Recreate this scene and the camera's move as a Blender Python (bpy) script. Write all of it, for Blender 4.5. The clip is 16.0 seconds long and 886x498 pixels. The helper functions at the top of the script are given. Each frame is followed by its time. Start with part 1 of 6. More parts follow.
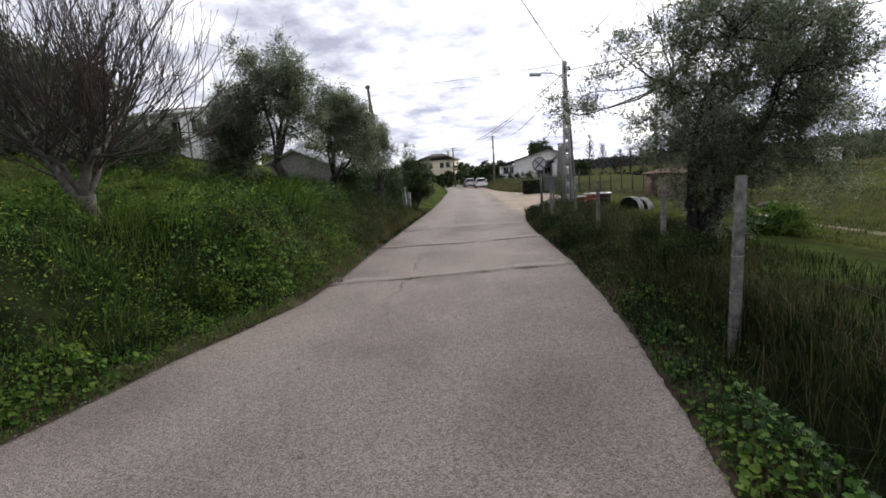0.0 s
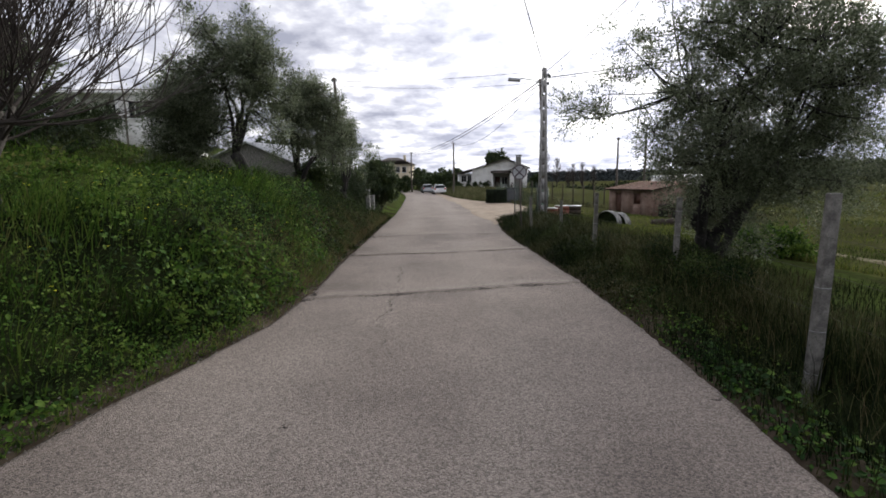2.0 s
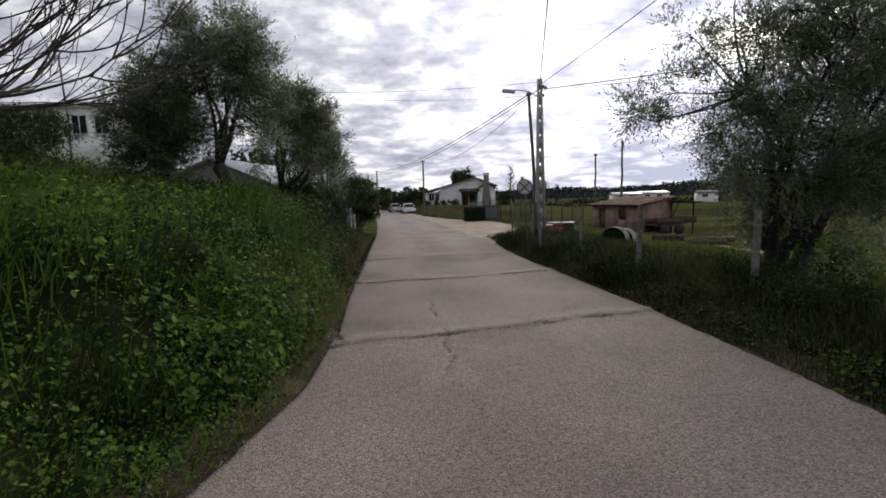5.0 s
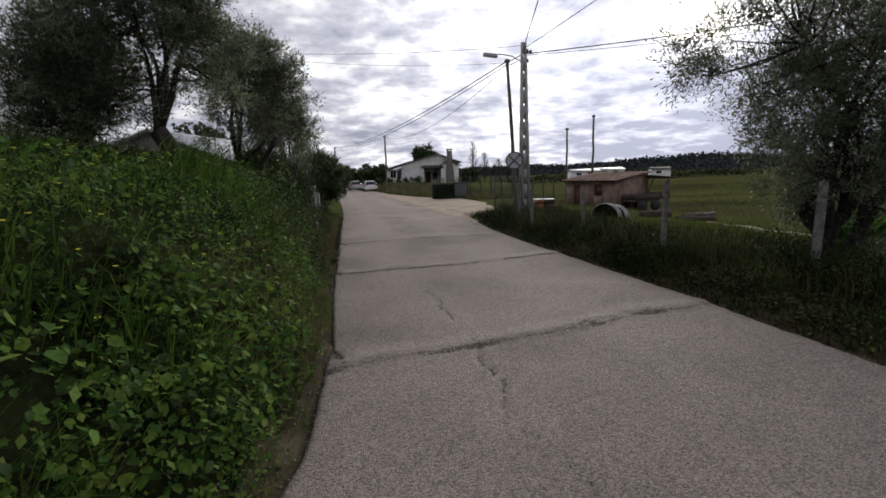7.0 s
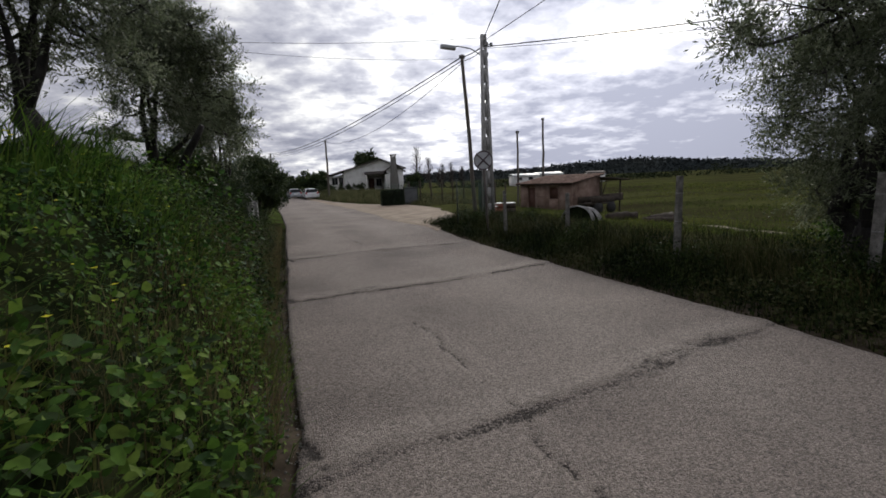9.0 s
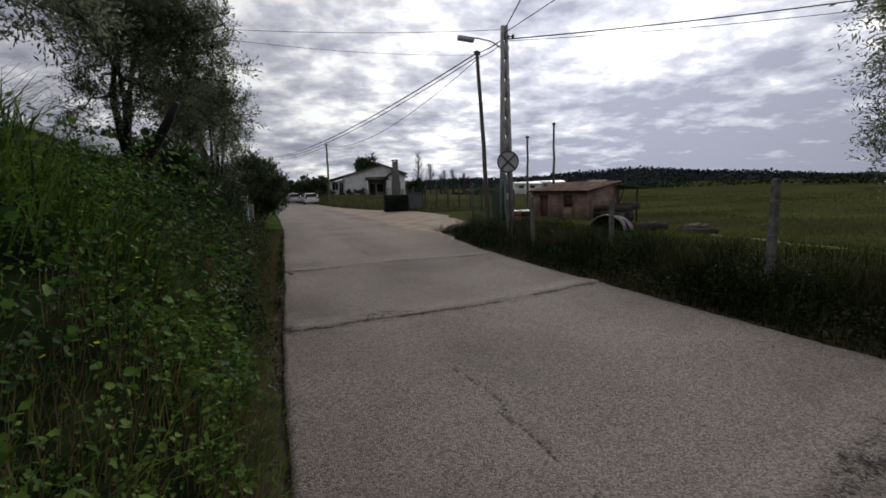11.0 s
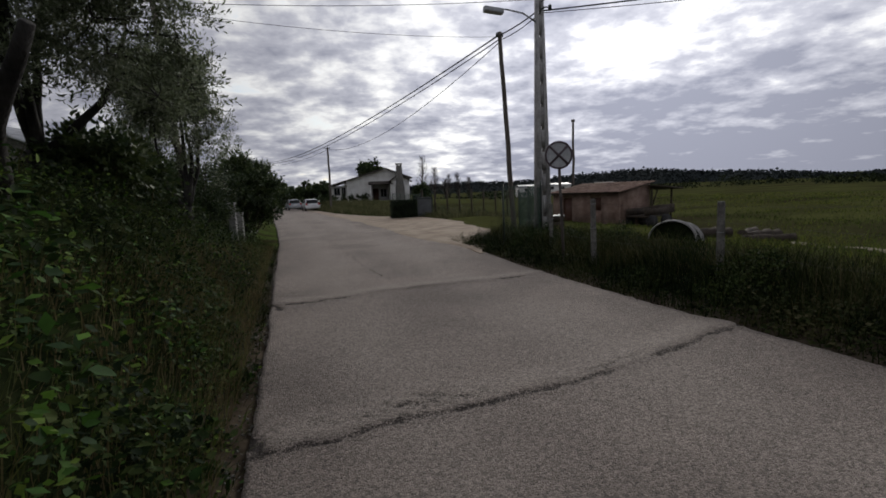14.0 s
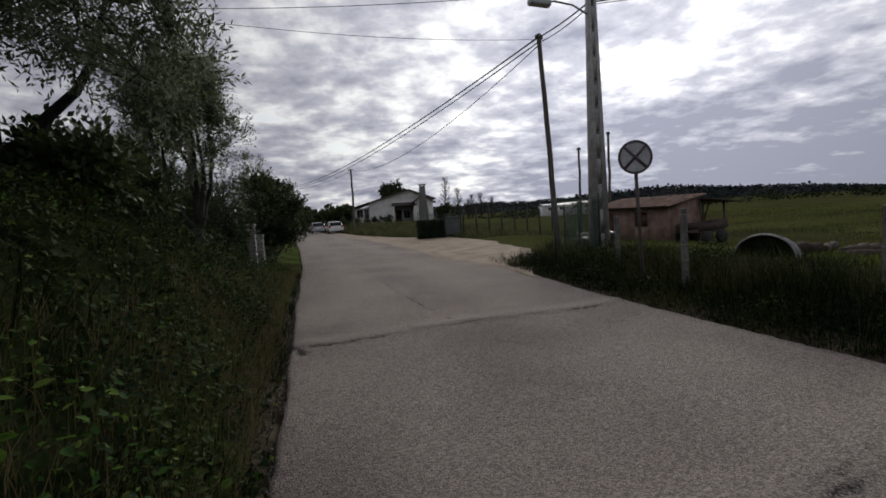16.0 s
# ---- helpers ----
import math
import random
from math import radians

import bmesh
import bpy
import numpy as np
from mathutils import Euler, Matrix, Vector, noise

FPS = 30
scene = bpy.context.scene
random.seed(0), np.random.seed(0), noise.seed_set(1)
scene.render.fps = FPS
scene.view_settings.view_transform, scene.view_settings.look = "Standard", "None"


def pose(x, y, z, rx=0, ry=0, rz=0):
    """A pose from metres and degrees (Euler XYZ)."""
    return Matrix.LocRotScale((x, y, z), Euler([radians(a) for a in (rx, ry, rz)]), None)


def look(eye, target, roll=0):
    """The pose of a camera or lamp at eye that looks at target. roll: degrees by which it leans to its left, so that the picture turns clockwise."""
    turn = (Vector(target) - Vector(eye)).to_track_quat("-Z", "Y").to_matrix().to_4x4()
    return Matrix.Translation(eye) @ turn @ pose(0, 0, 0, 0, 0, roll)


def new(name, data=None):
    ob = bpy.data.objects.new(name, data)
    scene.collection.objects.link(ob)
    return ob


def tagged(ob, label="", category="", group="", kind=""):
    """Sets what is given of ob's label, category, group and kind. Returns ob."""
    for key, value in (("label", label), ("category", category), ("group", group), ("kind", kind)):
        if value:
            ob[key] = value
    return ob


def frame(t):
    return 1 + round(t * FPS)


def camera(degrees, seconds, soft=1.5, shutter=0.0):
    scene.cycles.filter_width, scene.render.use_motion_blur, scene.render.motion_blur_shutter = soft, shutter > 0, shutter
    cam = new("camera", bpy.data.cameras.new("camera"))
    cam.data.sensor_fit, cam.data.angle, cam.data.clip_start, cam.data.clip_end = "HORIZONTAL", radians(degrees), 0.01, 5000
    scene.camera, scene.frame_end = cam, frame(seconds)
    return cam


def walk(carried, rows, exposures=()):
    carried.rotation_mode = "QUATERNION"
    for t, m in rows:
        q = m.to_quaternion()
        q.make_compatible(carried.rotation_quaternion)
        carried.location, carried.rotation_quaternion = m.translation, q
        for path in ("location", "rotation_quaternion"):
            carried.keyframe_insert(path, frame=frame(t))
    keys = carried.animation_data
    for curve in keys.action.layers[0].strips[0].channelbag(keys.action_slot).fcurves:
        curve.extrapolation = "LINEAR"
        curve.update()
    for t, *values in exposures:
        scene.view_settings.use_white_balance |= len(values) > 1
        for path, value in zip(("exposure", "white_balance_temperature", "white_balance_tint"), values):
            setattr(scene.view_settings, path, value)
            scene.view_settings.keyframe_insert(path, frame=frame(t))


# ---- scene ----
cam = camera(88.7, 16.0, soft=1.7)
PATH = [
    (0, (2.027, -0.922, 2.025), (1.612, 1.008, 1.706), -4.3),
    (0.5, (1.822, -0.635, 2.024), (1.471, 1.312, 1.73), -2.2),
    (1, (1.57, -0.377, 1.984), (1.276, 1.575, 1.666), 0.5),
    (1.5, (1.228, -0.123, 1.964), (0.999, 1.841, 1.66), -2.2),
    (2, (0.979, 0.167, 1.971), (0.785, 2.134, 1.668), -1.1),
    (2.5, (0.798, 0.394, 1.983), (0.571, 2.359, 1.687), -1.5),
    (3, (0.375, 0.547, 1.921), (0.26, 2.533, 1.713), -5.1),
    (3.2, (0.269, 0.577, 1.917), (0.18, 2.564, 1.708), -3.4),
    (5.3, (-0.666, 1.811, 1.886), (-0.673, 3.797, 1.655), -1.8),
    (5.5, (-0.742, 1.962, 1.859), (-0.734, 3.942, 1.579), -2.0),
    (6, (-1.009, 2.323, 1.834), (-0.93, 4.304, 1.573), -2.3),
    (6.5, (-1.133, 2.747, 1.808), (-0.998, 4.725, 1.539), -2.1),
    (7, (-1.307, 3.116, 1.844), (-1.143, 5.082, 1.518), -2.0),
    (7.5, (-1.438, 3.618, 1.745), (-1.184, 5.579, 1.447), -2.2),
    (8, (-1.523, 4.012, 1.757), (-1.197, 5.968, 1.502), -3.1),
    (8.5, (-1.631, 4.36, 1.757), (-1.349, 6.317, 1.457), -2.2),
    (9, (-1.737, 4.821, 1.743), (-1.323, 6.753, 1.435), -2.8),
    (9.2, (-1.772, 4.941, 1.777), (-1.348, 6.869, 1.454), -3.5),
    (11.3, (-1.911, 6.653, 1.631), (-1.486, 8.59, 1.378), -1.9),
    (11.5, (-1.871, 6.848, 1.623), (-1.428, 8.784, 1.383), -3.3),
    (12, (-1.902, 7.305, 1.63), (-1.414, 9.229, 1.391), -1.9),
    (12.5, (-1.903, 7.734, 1.579), (-1.501, 9.683, 1.382), -3.9),
    (13, (-1.991, 8.114, 1.583), (-1.594, 10.062, 1.362), -2.5),
    (13.5, (-2.074, 8.402, 1.606), (-1.565, 10.316, 1.327), -3.2),
    (14, (-1.965, 8.895, 1.62), (-1.549, 10.834, 1.362), -2.7),
    (14.5, (-2.071, 9.319, 1.519), (-1.65, 11.258, 1.273), -2.8),
    (15, (-2.093, 9.673, 1.554), (-1.67, 11.613, 1.31), -4.2),
    (15.5, (-2.06, 10.034, 1.515), (-1.737, 11.998, 1.312), -3.2),
    (16, (-2.16, 10.43, 1.505), (-1.828, 12.395, 1.345), -3.8),
]
EXPOSURES = [(0, 1.60), (3, 1.18), (7, 0.86), (9, 0.68), (12.5, 0.34), (16, 0.28)]
walk(cam, [(t, look(eye, target, roll)) for t, eye, target, roll in PATH], EXPOSURES)

# ---------------------------------------------------------------- sky and sun
SUN_AZ, SUN_EL = 33.0, 21.0          # degrees from +y towards +x, and above the horizon
SUN_DIR = Vector((math.sin(radians(SUN_AZ)) * math.cos(radians(SUN_EL)),
                  math.cos(radians(SUN_AZ)) * math.cos(radians(SUN_EL)), math.sin(radians(SUN_EL))))


def build_world():
    world = bpy.data.worlds.new("overcast_sky")
    scene.world = world
    world.use_nodes = True
    nt = world.node_tree
    N, L = nt.nodes, nt.links
    N.clear()

    def node(kind, **kw):
        n = N.new(kind)
        for k, v in kw.items():
            n.inputs[k].default_value = v
        return n

    def math_node(op, a, b=None, clamp=False):
        n = N.new("ShaderNodeMath")
        n.operation, n.use_clamp = op, clamp
        for i, v in enumerate((a, b)):
            if v is None:
                continue
            if isinstance(v, (int, float)):
                n.inputs[i].default_value = v
            else:
                L.new(v, n.inputs[i])
        return n.outputs[0]

    out = N.new("ShaderNodeOutputWorld")
    bg = node("ShaderNodeBackground", Strength=1.0)
    sky = N.new("ShaderNodeTexSky")
    sky.sky_type, sky.sun_disc = "NISHITA", False
    sky.sun_elevation, sky.sun_rotation = radians(SUN_EL), radians(SUN_AZ)
    dim = N.new("ShaderNodeVectorMath")
    dim.operation = "SCALE"
    dim.inputs["Scale"].default_value = 0.10
    L.new(sky.outputs[0], dim.inputs[0])
    # cloud deck: the view direction carried onto a flat layer
    tc = N.new("ShaderNodeTexCoord")
    sep = N.new("ShaderNodeSeparateXYZ")
    L.new(tc.outputs["Generated"], sep.inputs[0])
    z = math_node("MAXIMUM", sep.outputs[2], 0.0)
    den = math_node("ADD", z, 0.19)
    comb = N.new("ShaderNodeCombineXYZ")
    L.new(math_node("DIVIDE", sep.outputs[0], den), comb.inputs[0])
    L.new(math_node("DIVIDE", sep.outputs[1], den), comb.inputs[1])
    big = node("ShaderNodeTexNoise", Scale=1.9, Detail=9.0, Roughness=0.56, Distortion=0.1)
    small = node("ShaderNodeTexNoise", Scale=6.0, Detail=7.0, Roughness=0.58, Distortion=0.1)
    for n in (big, small):
        L.new(comb.outputs[0], n.inputs["Vector"])
    dens = math_node("ADD", math_node("MULTIPLY", big.outputs[0], 0.62), math_node("MULTIPLY", small.outputs[0], 0.38))
    dot = N.new("ShaderNodeVectorMath")
    dot.operation = "DOT_PRODUCT"
    L.new(tc.outputs["Generated"], dot.inputs[0])
    dot.inputs[1].default_value = SUN_DIR
    # the deck thickens away from the hidden sun and glows towards it
    away = math_node("SUBTRACT", 0.85, dot.outputs["Value"])
    dens = math_node("ADD", dens, math_node("MULTIPLY", math_node("MINIMUM", math_node("MAXIMUM", away, 0.0), 0.6), 0.075))
    low = math_node("SUBTRACT", 1.0, math_node("DIVIDE", z, 0.20), True)
    dens = math_node("ADD", dens, math_node("MULTIPLY", low, 0.035))
    # a heavier bank of cloud lies low in the east
    east = N.new("ShaderNodeVectorMath")
    east.operation = "DOT_PRODUCT"
    L.new(tc.outputs["Generated"], east.inputs[0])
    east.inputs[1].default_value = (0.85, 0.52, 0.0)
    side = N.new("ShaderNodeMapRange")
    side.inputs[1].default_value, side.inputs[2].default_value = 0.72, 0.96
    L.new(east.outputs["Value"], side.inputs[0])
    bank = math_node("SUBTRACT", 1.0, math_node("DIVIDE", z, 0.26), True)
    dens = math_node("ADD", dens, math_node("MULTIPLY", math_node("MULTIPLY", bank, side.outputs[0]), 0.19))
    toward = math_node("POWER", math_node("MAXIMUM", dot.outputs["Value"], 0.0), 6.0)
    ramp = N.new("ShaderNodeValToRGB")
    e = ramp.color_ramp.elements
    e[0].position, e[0].color = 0.42, (1.1, 1.1, 1.1, 1)
    e[1].position, e[1].color = 0.63, (0.335, 0.35, 0.435, 1)
    m = e.new(0.52)
    m.color = (0.60, 0.61, 0.69, 1)
    L.new(dens, ramp.inputs[0])
    gain = math_node("ADD", math_node("MULTIPLY", toward, 0.58), 0.48)
    # an overcast sky is brightest overhead
    crown = N.new("ShaderNodeMapRange")
    crown.interpolation_type = "SMOOTHSTEP"
    crown.inputs[1].default_value, crown.inputs[2].default_value = 0.50, 0.92
    crown.inputs[3].default_value, crown.inputs[4].default_value = 1.0, 1.25
    L.new(z, crown.inputs[0])
    gain = math_node("MULTIPLY", gain, crown.outputs[0])
    cloud = N.new("ShaderNodeVectorMath")
    cloud.operation = "SCALE"
    L.new(ramp.outputs[0], cloud.inputs[0])
    L.new(gain, cloud.inputs["Scale"])
    mix = N.new("ShaderNodeMix")
    mix.data_type = "RGBA"
    gap = N.new("ShaderNodeMapRange")
    gap.inputs[1].default_value, gap.inputs[2].default_value = 0.33, 0.43
    gap.inputs[3].default_value, gap.inputs[4].default_value = 0.45, 1.0
    L.new(dens, gap.inputs[0])
    L.new(gap.outputs[0], mix.inputs["Factor"])
    L.new(dim.outputs[0], mix.inputs["A"])
    L.new(cloud.outputs[0], mix.inputs["B"])
    L.new(mix.outputs["Result"], bg.inputs["Color"])
    L.new(bg.outputs[0], out.inputs[0])


build_world()
sun = new("sun", bpy.data.lights.new("sun", "SUN"))
sun.data.energy, sun.data.angle, sun.data.color = 0.9, radians(24), (1.0, 0.95, 0.87)
sun.matrix_world = look(SUN_DIR * 300, (0, 0, 0))


# ---------------------------------------------------------------- materials
def material(name, colours, scale=6.0, rough=0.85, bump=0.3, bump_scale=40.0, metal=0.0, island=0.0, obj=0.0, leaf=0.0,
             fine=0.25, spec=0.3, stretch=(1, 1, 1)):
    """A procedural surface: colours blend by a coarse noise, a fine noise adds grain and relief.
    island, obj: how much single leaves or objects differ; leaf: share of light let through."""
    mt = bpy.data.materials.new(name)
    mt.use_nodes = True
    nt = mt.node_tree
    N, L = nt.nodes, nt.links
    bsdf = N["Principled BSDF"]
    tc = N.new("ShaderNodeTexCoord")
    mp = N.new("ShaderNodeMapping")
    mp.inputs["Scale"].default_value = stretch
    L.new(tc.outputs["Object"], mp.inputs[0])
    n1 = N.new("ShaderNodeTexNoise")
    n1.inputs["Scale"].default_value, n1.inputs["Detail"].default_value = scale, 5
    L.new(mp.outputs[0], n1.inputs["Vector"])
    n2 = N.new("ShaderNodeTexNoise")
    n2.inputs["Scale"].default_value, n2.inputs["Detail"].default_value = bump_scale, 4
    L.new(mp.outputs[0], n2.inputs["Vector"])
    ramp = N.new("ShaderNodeValToRGB")
    el = ramp.color_ramp.elements
    k = len(colours)
    for i, c in enumerate(colours):
        pos = 0.34 + 0.32 * i / max(1, k - 1)
        if i < 2:
            el[i].position, el[i].color = pos, (*c, 1)
        else:
            el.new(pos).color = (*c, 1)
    fac = n1.outputs[0]
    for amount, source in ((island, "ShaderNodeNewGeometry"), (obj, "ShaderNodeObjectInfo")):
        if amount:
            g = N.new(source)
            rnd = g.outputs["Random Per Island"] if source == "ShaderNodeNewGeometry" else g.outputs["Random"]
            a = N.new("ShaderNodeMath")
            a.operation = "MULTIPLY_ADD"
            L.new(rnd, a.inputs[0])
            a.inputs[1].default_value = amount
            L.new(fac, a.inputs[2])
            b = N.new("ShaderNodeMath")
            b.operation = "SUBTRACT"
            L.new(a.outputs[0], b.inputs[0])
            b.inputs[1].default_value = amount / 2
            fac = b.outputs[0]
    L.new(fac, ramp.inputs[0])
    grain = N.new("ShaderNodeMapRange")
    grain.inputs[1].default_value, grain.inputs[2].default_value = 0.3, 0.7
    grain.inputs[3].default_value, grain.inputs[4].default_value = 1 - fine, 1 + fine
    L.new(n2.outputs[0], grain.inputs[0])
    mul = N.new("ShaderNodeVectorMath")
    mul.operation = "SCALE"
    L.new(ramp.outputs[0], mul.inputs[0])
    L.new(grain.outputs[0], mul.inputs["Scale"])
    L.new(mul.outputs[0], bsdf.inputs["Base Color"])
    bsdf.inputs["Roughness"].default_value = rough
    bsdf.inputs["Metallic"].default_value = metal
    bsdf.inputs["Specular IOR Level"].default_value = spec
    if bump:
        bp = N.new("ShaderNodeBump")
        bp.inputs["Strength"].default_value, bp.inputs["Distance"].default_value = bump, 0.02
        L.new(n2.outputs[0], bp.inputs["Height"])
        L.new(bp.outputs[0], bsdf.inputs["Normal"])
    if leaf:
        tr = N.new("ShaderNodeBsdfTranslucent")
        L.new(mul.outputs[0], tr.inputs[0])
        mx = N.new("ShaderNodeMixShader")
        mx.inputs[0].default_value = leaf
        L.new(bsdf.outputs[0], mx.inputs[1])
        L.new(tr.outputs[0], mx.inputs[2])
        L.new(mx.outputs[0], N["Material Output"].inputs[0])
    return mt


M_SOIL = material("soil_and_grass", [(0.036, 0.033, 0.018), (0.046, 0.062, 0.019), (0.064, 0.086, 0.024)], 0.8, 0.95, 0.5, 9, spec=0.0)
M_BANK = material("bank_soil", [(0.034, 0.027, 0.020), (0.054, 0.043, 0.031), (0.080, 0.065, 0.048)], 2.0, 0.95, 0.6, 14, spec=0.0)
M_ROAD = material("worn_asphalt", [(0.164, 0.137, 0.118), (0.205, 0.172, 0.148), (0.240, 0.202, 0.173)], 0.55, 0.88, 0.9, 95, fine=0.26)
M_GRAVEL = material("sandy_gravel", [(0.21, 0.160, 0.115), (0.285, 0.225, 0.165), (0.34, 0.28, 0.215)], 1.2, 0.95, 0.7, 45)
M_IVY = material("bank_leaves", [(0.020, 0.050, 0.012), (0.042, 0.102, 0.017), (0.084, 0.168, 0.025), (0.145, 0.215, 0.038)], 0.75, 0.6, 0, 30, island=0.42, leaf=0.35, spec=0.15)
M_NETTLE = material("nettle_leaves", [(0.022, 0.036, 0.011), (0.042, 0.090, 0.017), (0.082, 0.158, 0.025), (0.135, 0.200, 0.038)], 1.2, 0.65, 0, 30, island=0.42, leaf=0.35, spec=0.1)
M_GRASS = material("grass_blades", [(0.034, 0.068, 0.013), (0.065, 0.125, 0.020), (0.115, 0.180, 0.032), (0.18, 0.18, 0.06)], 0.6, 0.7, 0, 30, island=0.34, leaf=0.35, spec=0.08)
M_DRY = material("dry_grass", [(0.11, 0.085, 0.04), (0.19, 0.15, 0.075), (0.09, 0.11, 0.03)], 1.0, 0.8, 0, 30, island=0.4, leaf=0.3)
M_FIELD_GRASS = material("field_grass", [(0.038, 0.050, 0.017), (0.060, 0.082, 0.022), (0.098, 0.130, 0.028), (0.140, 0.155, 0.034), (0.066, 0.064, 0.028)], 0.11, 0.8, 0, 30, island=0.3, leaf=0.35, spec=0.0)
M_OLIVE = material("olive_leaves", [(0.045, 0.056, 0.030), (0.085, 0.106, 0.056), (0.140, 0.168, 0.095), (0.23, 0.255, 0.175)], 1.6, 0.45, 0, 30, island=0.34, leaf=0.48)
M_BUSH = material("dark_bush_leaves", [(0.022, 0.038, 0.015), (0.042, 0.066, 0.023), (0.075, 0.098, 0.033)], 1.2, 0.5, 0, 30, island=0.3, leaf=0.22)
M_BARK = material("olive_bark", [(0.013, 0.012, 0.011), (0.027, 0.025, 0.023), (0.052, 0.048, 0.043)], 7, 0.95, 1.0, 34, stretch=(1, 1, 0.35))
M_FIG = material("pale_bark", [(0.042, 0.037, 0.031), (0.075, 0.067, 0.057), (0.115, 0.103, 0.090)], 8, 0.9, 0.6, 50)
M_TWIG = material("twig_bark", [(0.035, 0.028, 0.025), (0.065, 0.055, 0.048)], 8, 0.9, 0.2, 50)
M_CONC = material("pole_concrete", [(0.24, 0.235, 0.225), (0.32, 0.31, 0.30), (0.38, 0.37, 0.355)], 5, 0.9, 0.4, 60)
M_POST = material("lichened_concrete", [(0.09, 0.086, 0.078), (0.155, 0.148, 0.135), (0.23, 0.22, 0.20)], 9, 0.95, 0.5, 70)
M_WOODPOLE = material("weathered_pole_wood", [(0.07, 0.058, 0.048), (0.11, 0.095, 0.08), (0.155, 0.135, 0.12)], 6, 0.9, 0.5, 40, stretch=(3, 3, 0.3))
M_WIRE = material("black_cable", [(0.02, 0.02, 0.022), (0.035, 0.035, 0.037)], 8, 0.6, 0, 50)
M_STEEL = material("galvanised_steel", [(0.30, 0.31, 0.32), (0.42, 0.43, 0.44)], 10, 0.5, 0.15, 80, metal=0.6)
M_DARKSTEEL = material("dark_painted_steel", [(0.02, 0.03, 0.025), (0.04, 0.05, 0.042)], 10, 0.5, 0.1, 80)
M_GREENWIRE = material("green_coated_wire", [(0.02, 0.055, 0.035), (0.035, 0.08, 0.05)], 6, 0.5, 0, 50)
M_WHITE = material("white_render", [(0.60, 0.585, 0.55), (0.72, 0.71, 0.68), (0.78, 0.77, 0.74)], 1.3, 0.9, 0.25, 30, fine=0.06)
M_CREAM = material("cream_render", [(0.52, 0.45, 0.32), (0.60, 0.53, 0.40)], 1.2, 0.9, 0.2, 30, fine=0.08)
M_PLASTER = material("pinkish_block_plaster", [(0.15, 0.098, 0.076), (0.21, 0.142, 0.112), (0.27, 0.195, 0.155)], 2.2, 0.95, 0.5, 24)
M_TILE = material("terracotta_tile", [(0.12, 0.072, 0.054), (0.19, 0.112, 0.082), (0.26, 0.17, 0.13)], 3.5, 0.9, 0.3, 30, island=0.25)
M_OLDTILE = material("aged_brown_roof", [(0.050, 0.043, 0.038), (0.072, 0.060, 0.053), (0.095, 0.08, 0.07)], 2.5, 0.9, 0.5, 12)
M_GLASS = material("dark_window_glass", [(0.012, 0.014, 0.016), (0.02, 0.022, 0.024)], 2, 0.25, 0, 30, spec=0.08, fine=0.02)
M_FRAME = material("white_frame_paint", [(0.62, 0.61, 0.59), (0.72, 0.71, 0.69)], 4, 0.5, 0, 30, fine=0.04)
M_BROWN = material("brown_door_paint", [(0.07, 0.03, 0.02), (0.10, 0.05, 0.035)], 4, 0.6, 0.1, 40)
M_CARWHITE = material("white_car_paint", [(0.70, 0.71, 0.72), (0.76, 0.77, 0.78)], 1, 0.25, 0, 30, fine=0.02, spec=0.5)
M_CARSILVER = material("pale_silver_car_paint", [(0.34, 0.36, 0.38), (0.40, 0.42, 0.44)], 1, 0.25, 0, 30, metal=0.3, fine=0.02, spec=0.5)
M_RUBBER = material("tyre_rubber", [(0.018, 0.018, 0.018), (0.03, 0.03, 0.03)], 10, 0.85, 0.1, 60)
M_REDLIGHT = material("red_lamp_plastic", [(0.30, 0.012, 0.012), (0.36, 0.02, 0.018)], 4, 0.2, 0, 30, fine=0.02)
M_PLATE = material("pale_plate", [(0.6, 0.6, 0.58), (0.66, 0.66, 0.64)], 4, 0.4, 0, 30, fine=0.02)
M_SIGNFACE = material("faded_sign_face", [(0.34, 0.35, 0.37), (0.43, 0.44, 0.46), (0.50, 0.51, 0.52)], 9, 0.5, 0, 60, fine=0.12)
M_SIGNRED = material("faded_sign_red", [(0.075, 0.058, 0.066), (0.11, 0.082, 0.09)], 8, 0.5, 0, 60, fine=0.15)
M_TIN = material("corrugated_zinc", [(0.33, 0.34, 0.345), (0.45, 0.46, 0.465), (0.52, 0.52, 0.51)], 3, 0.5, 0.2, 40, metal=0.35)
M_OLDTIN = material("stained_old_zinc", [(0.12, 0.115, 0.11), (0.24, 0.235, 0.225), (0.36, 0.35, 0.335)], 5, 0.7, 0.2, 40, metal=0.1, stretch=(1, 3, 1))
M_RUST = material("rusty_red_sheet", [(0.14, 0.045, 0.03), (0.21, 0.075, 0.05), (0.26, 0.13, 0.09)], 4, 0.85, 0.3, 40)
M_LOG = material("old_log_wood", [(0.035, 0.028, 0.022), (0.07, 0.055, 0.042)], 6, 0.95, 0.6, 30)
M_SHADECLOTH = material("dark_hedge_leaves", [(0.010, 0.018, 0.010), (0.02, 0.032, 0.015), (0.03, 0.045, 0.02)], 2.0, 0.7, 0, 30, island=0.3, leaf=0.15)
M_FLOWER = material("yellow_petals", [(0.66, 0.64, 0.03), (0.80, 0.78, 0.06)], 6, 0.6, 0, 30, leaf=0.3)
# verge and further-bank growth: shade is put into these two darkened leaf colours
M_SHADED_GROWTH = material("shade_darkened_growth", [(0.008, 0.013, 0.005), (0.018, 0.027, 0.008), (0.036, 0.048, 0.015), (0.075, 0.070, 0.032)], 0.7, 0.75, 0, 30, island=0.34, leaf=0.16, spec=0.05)
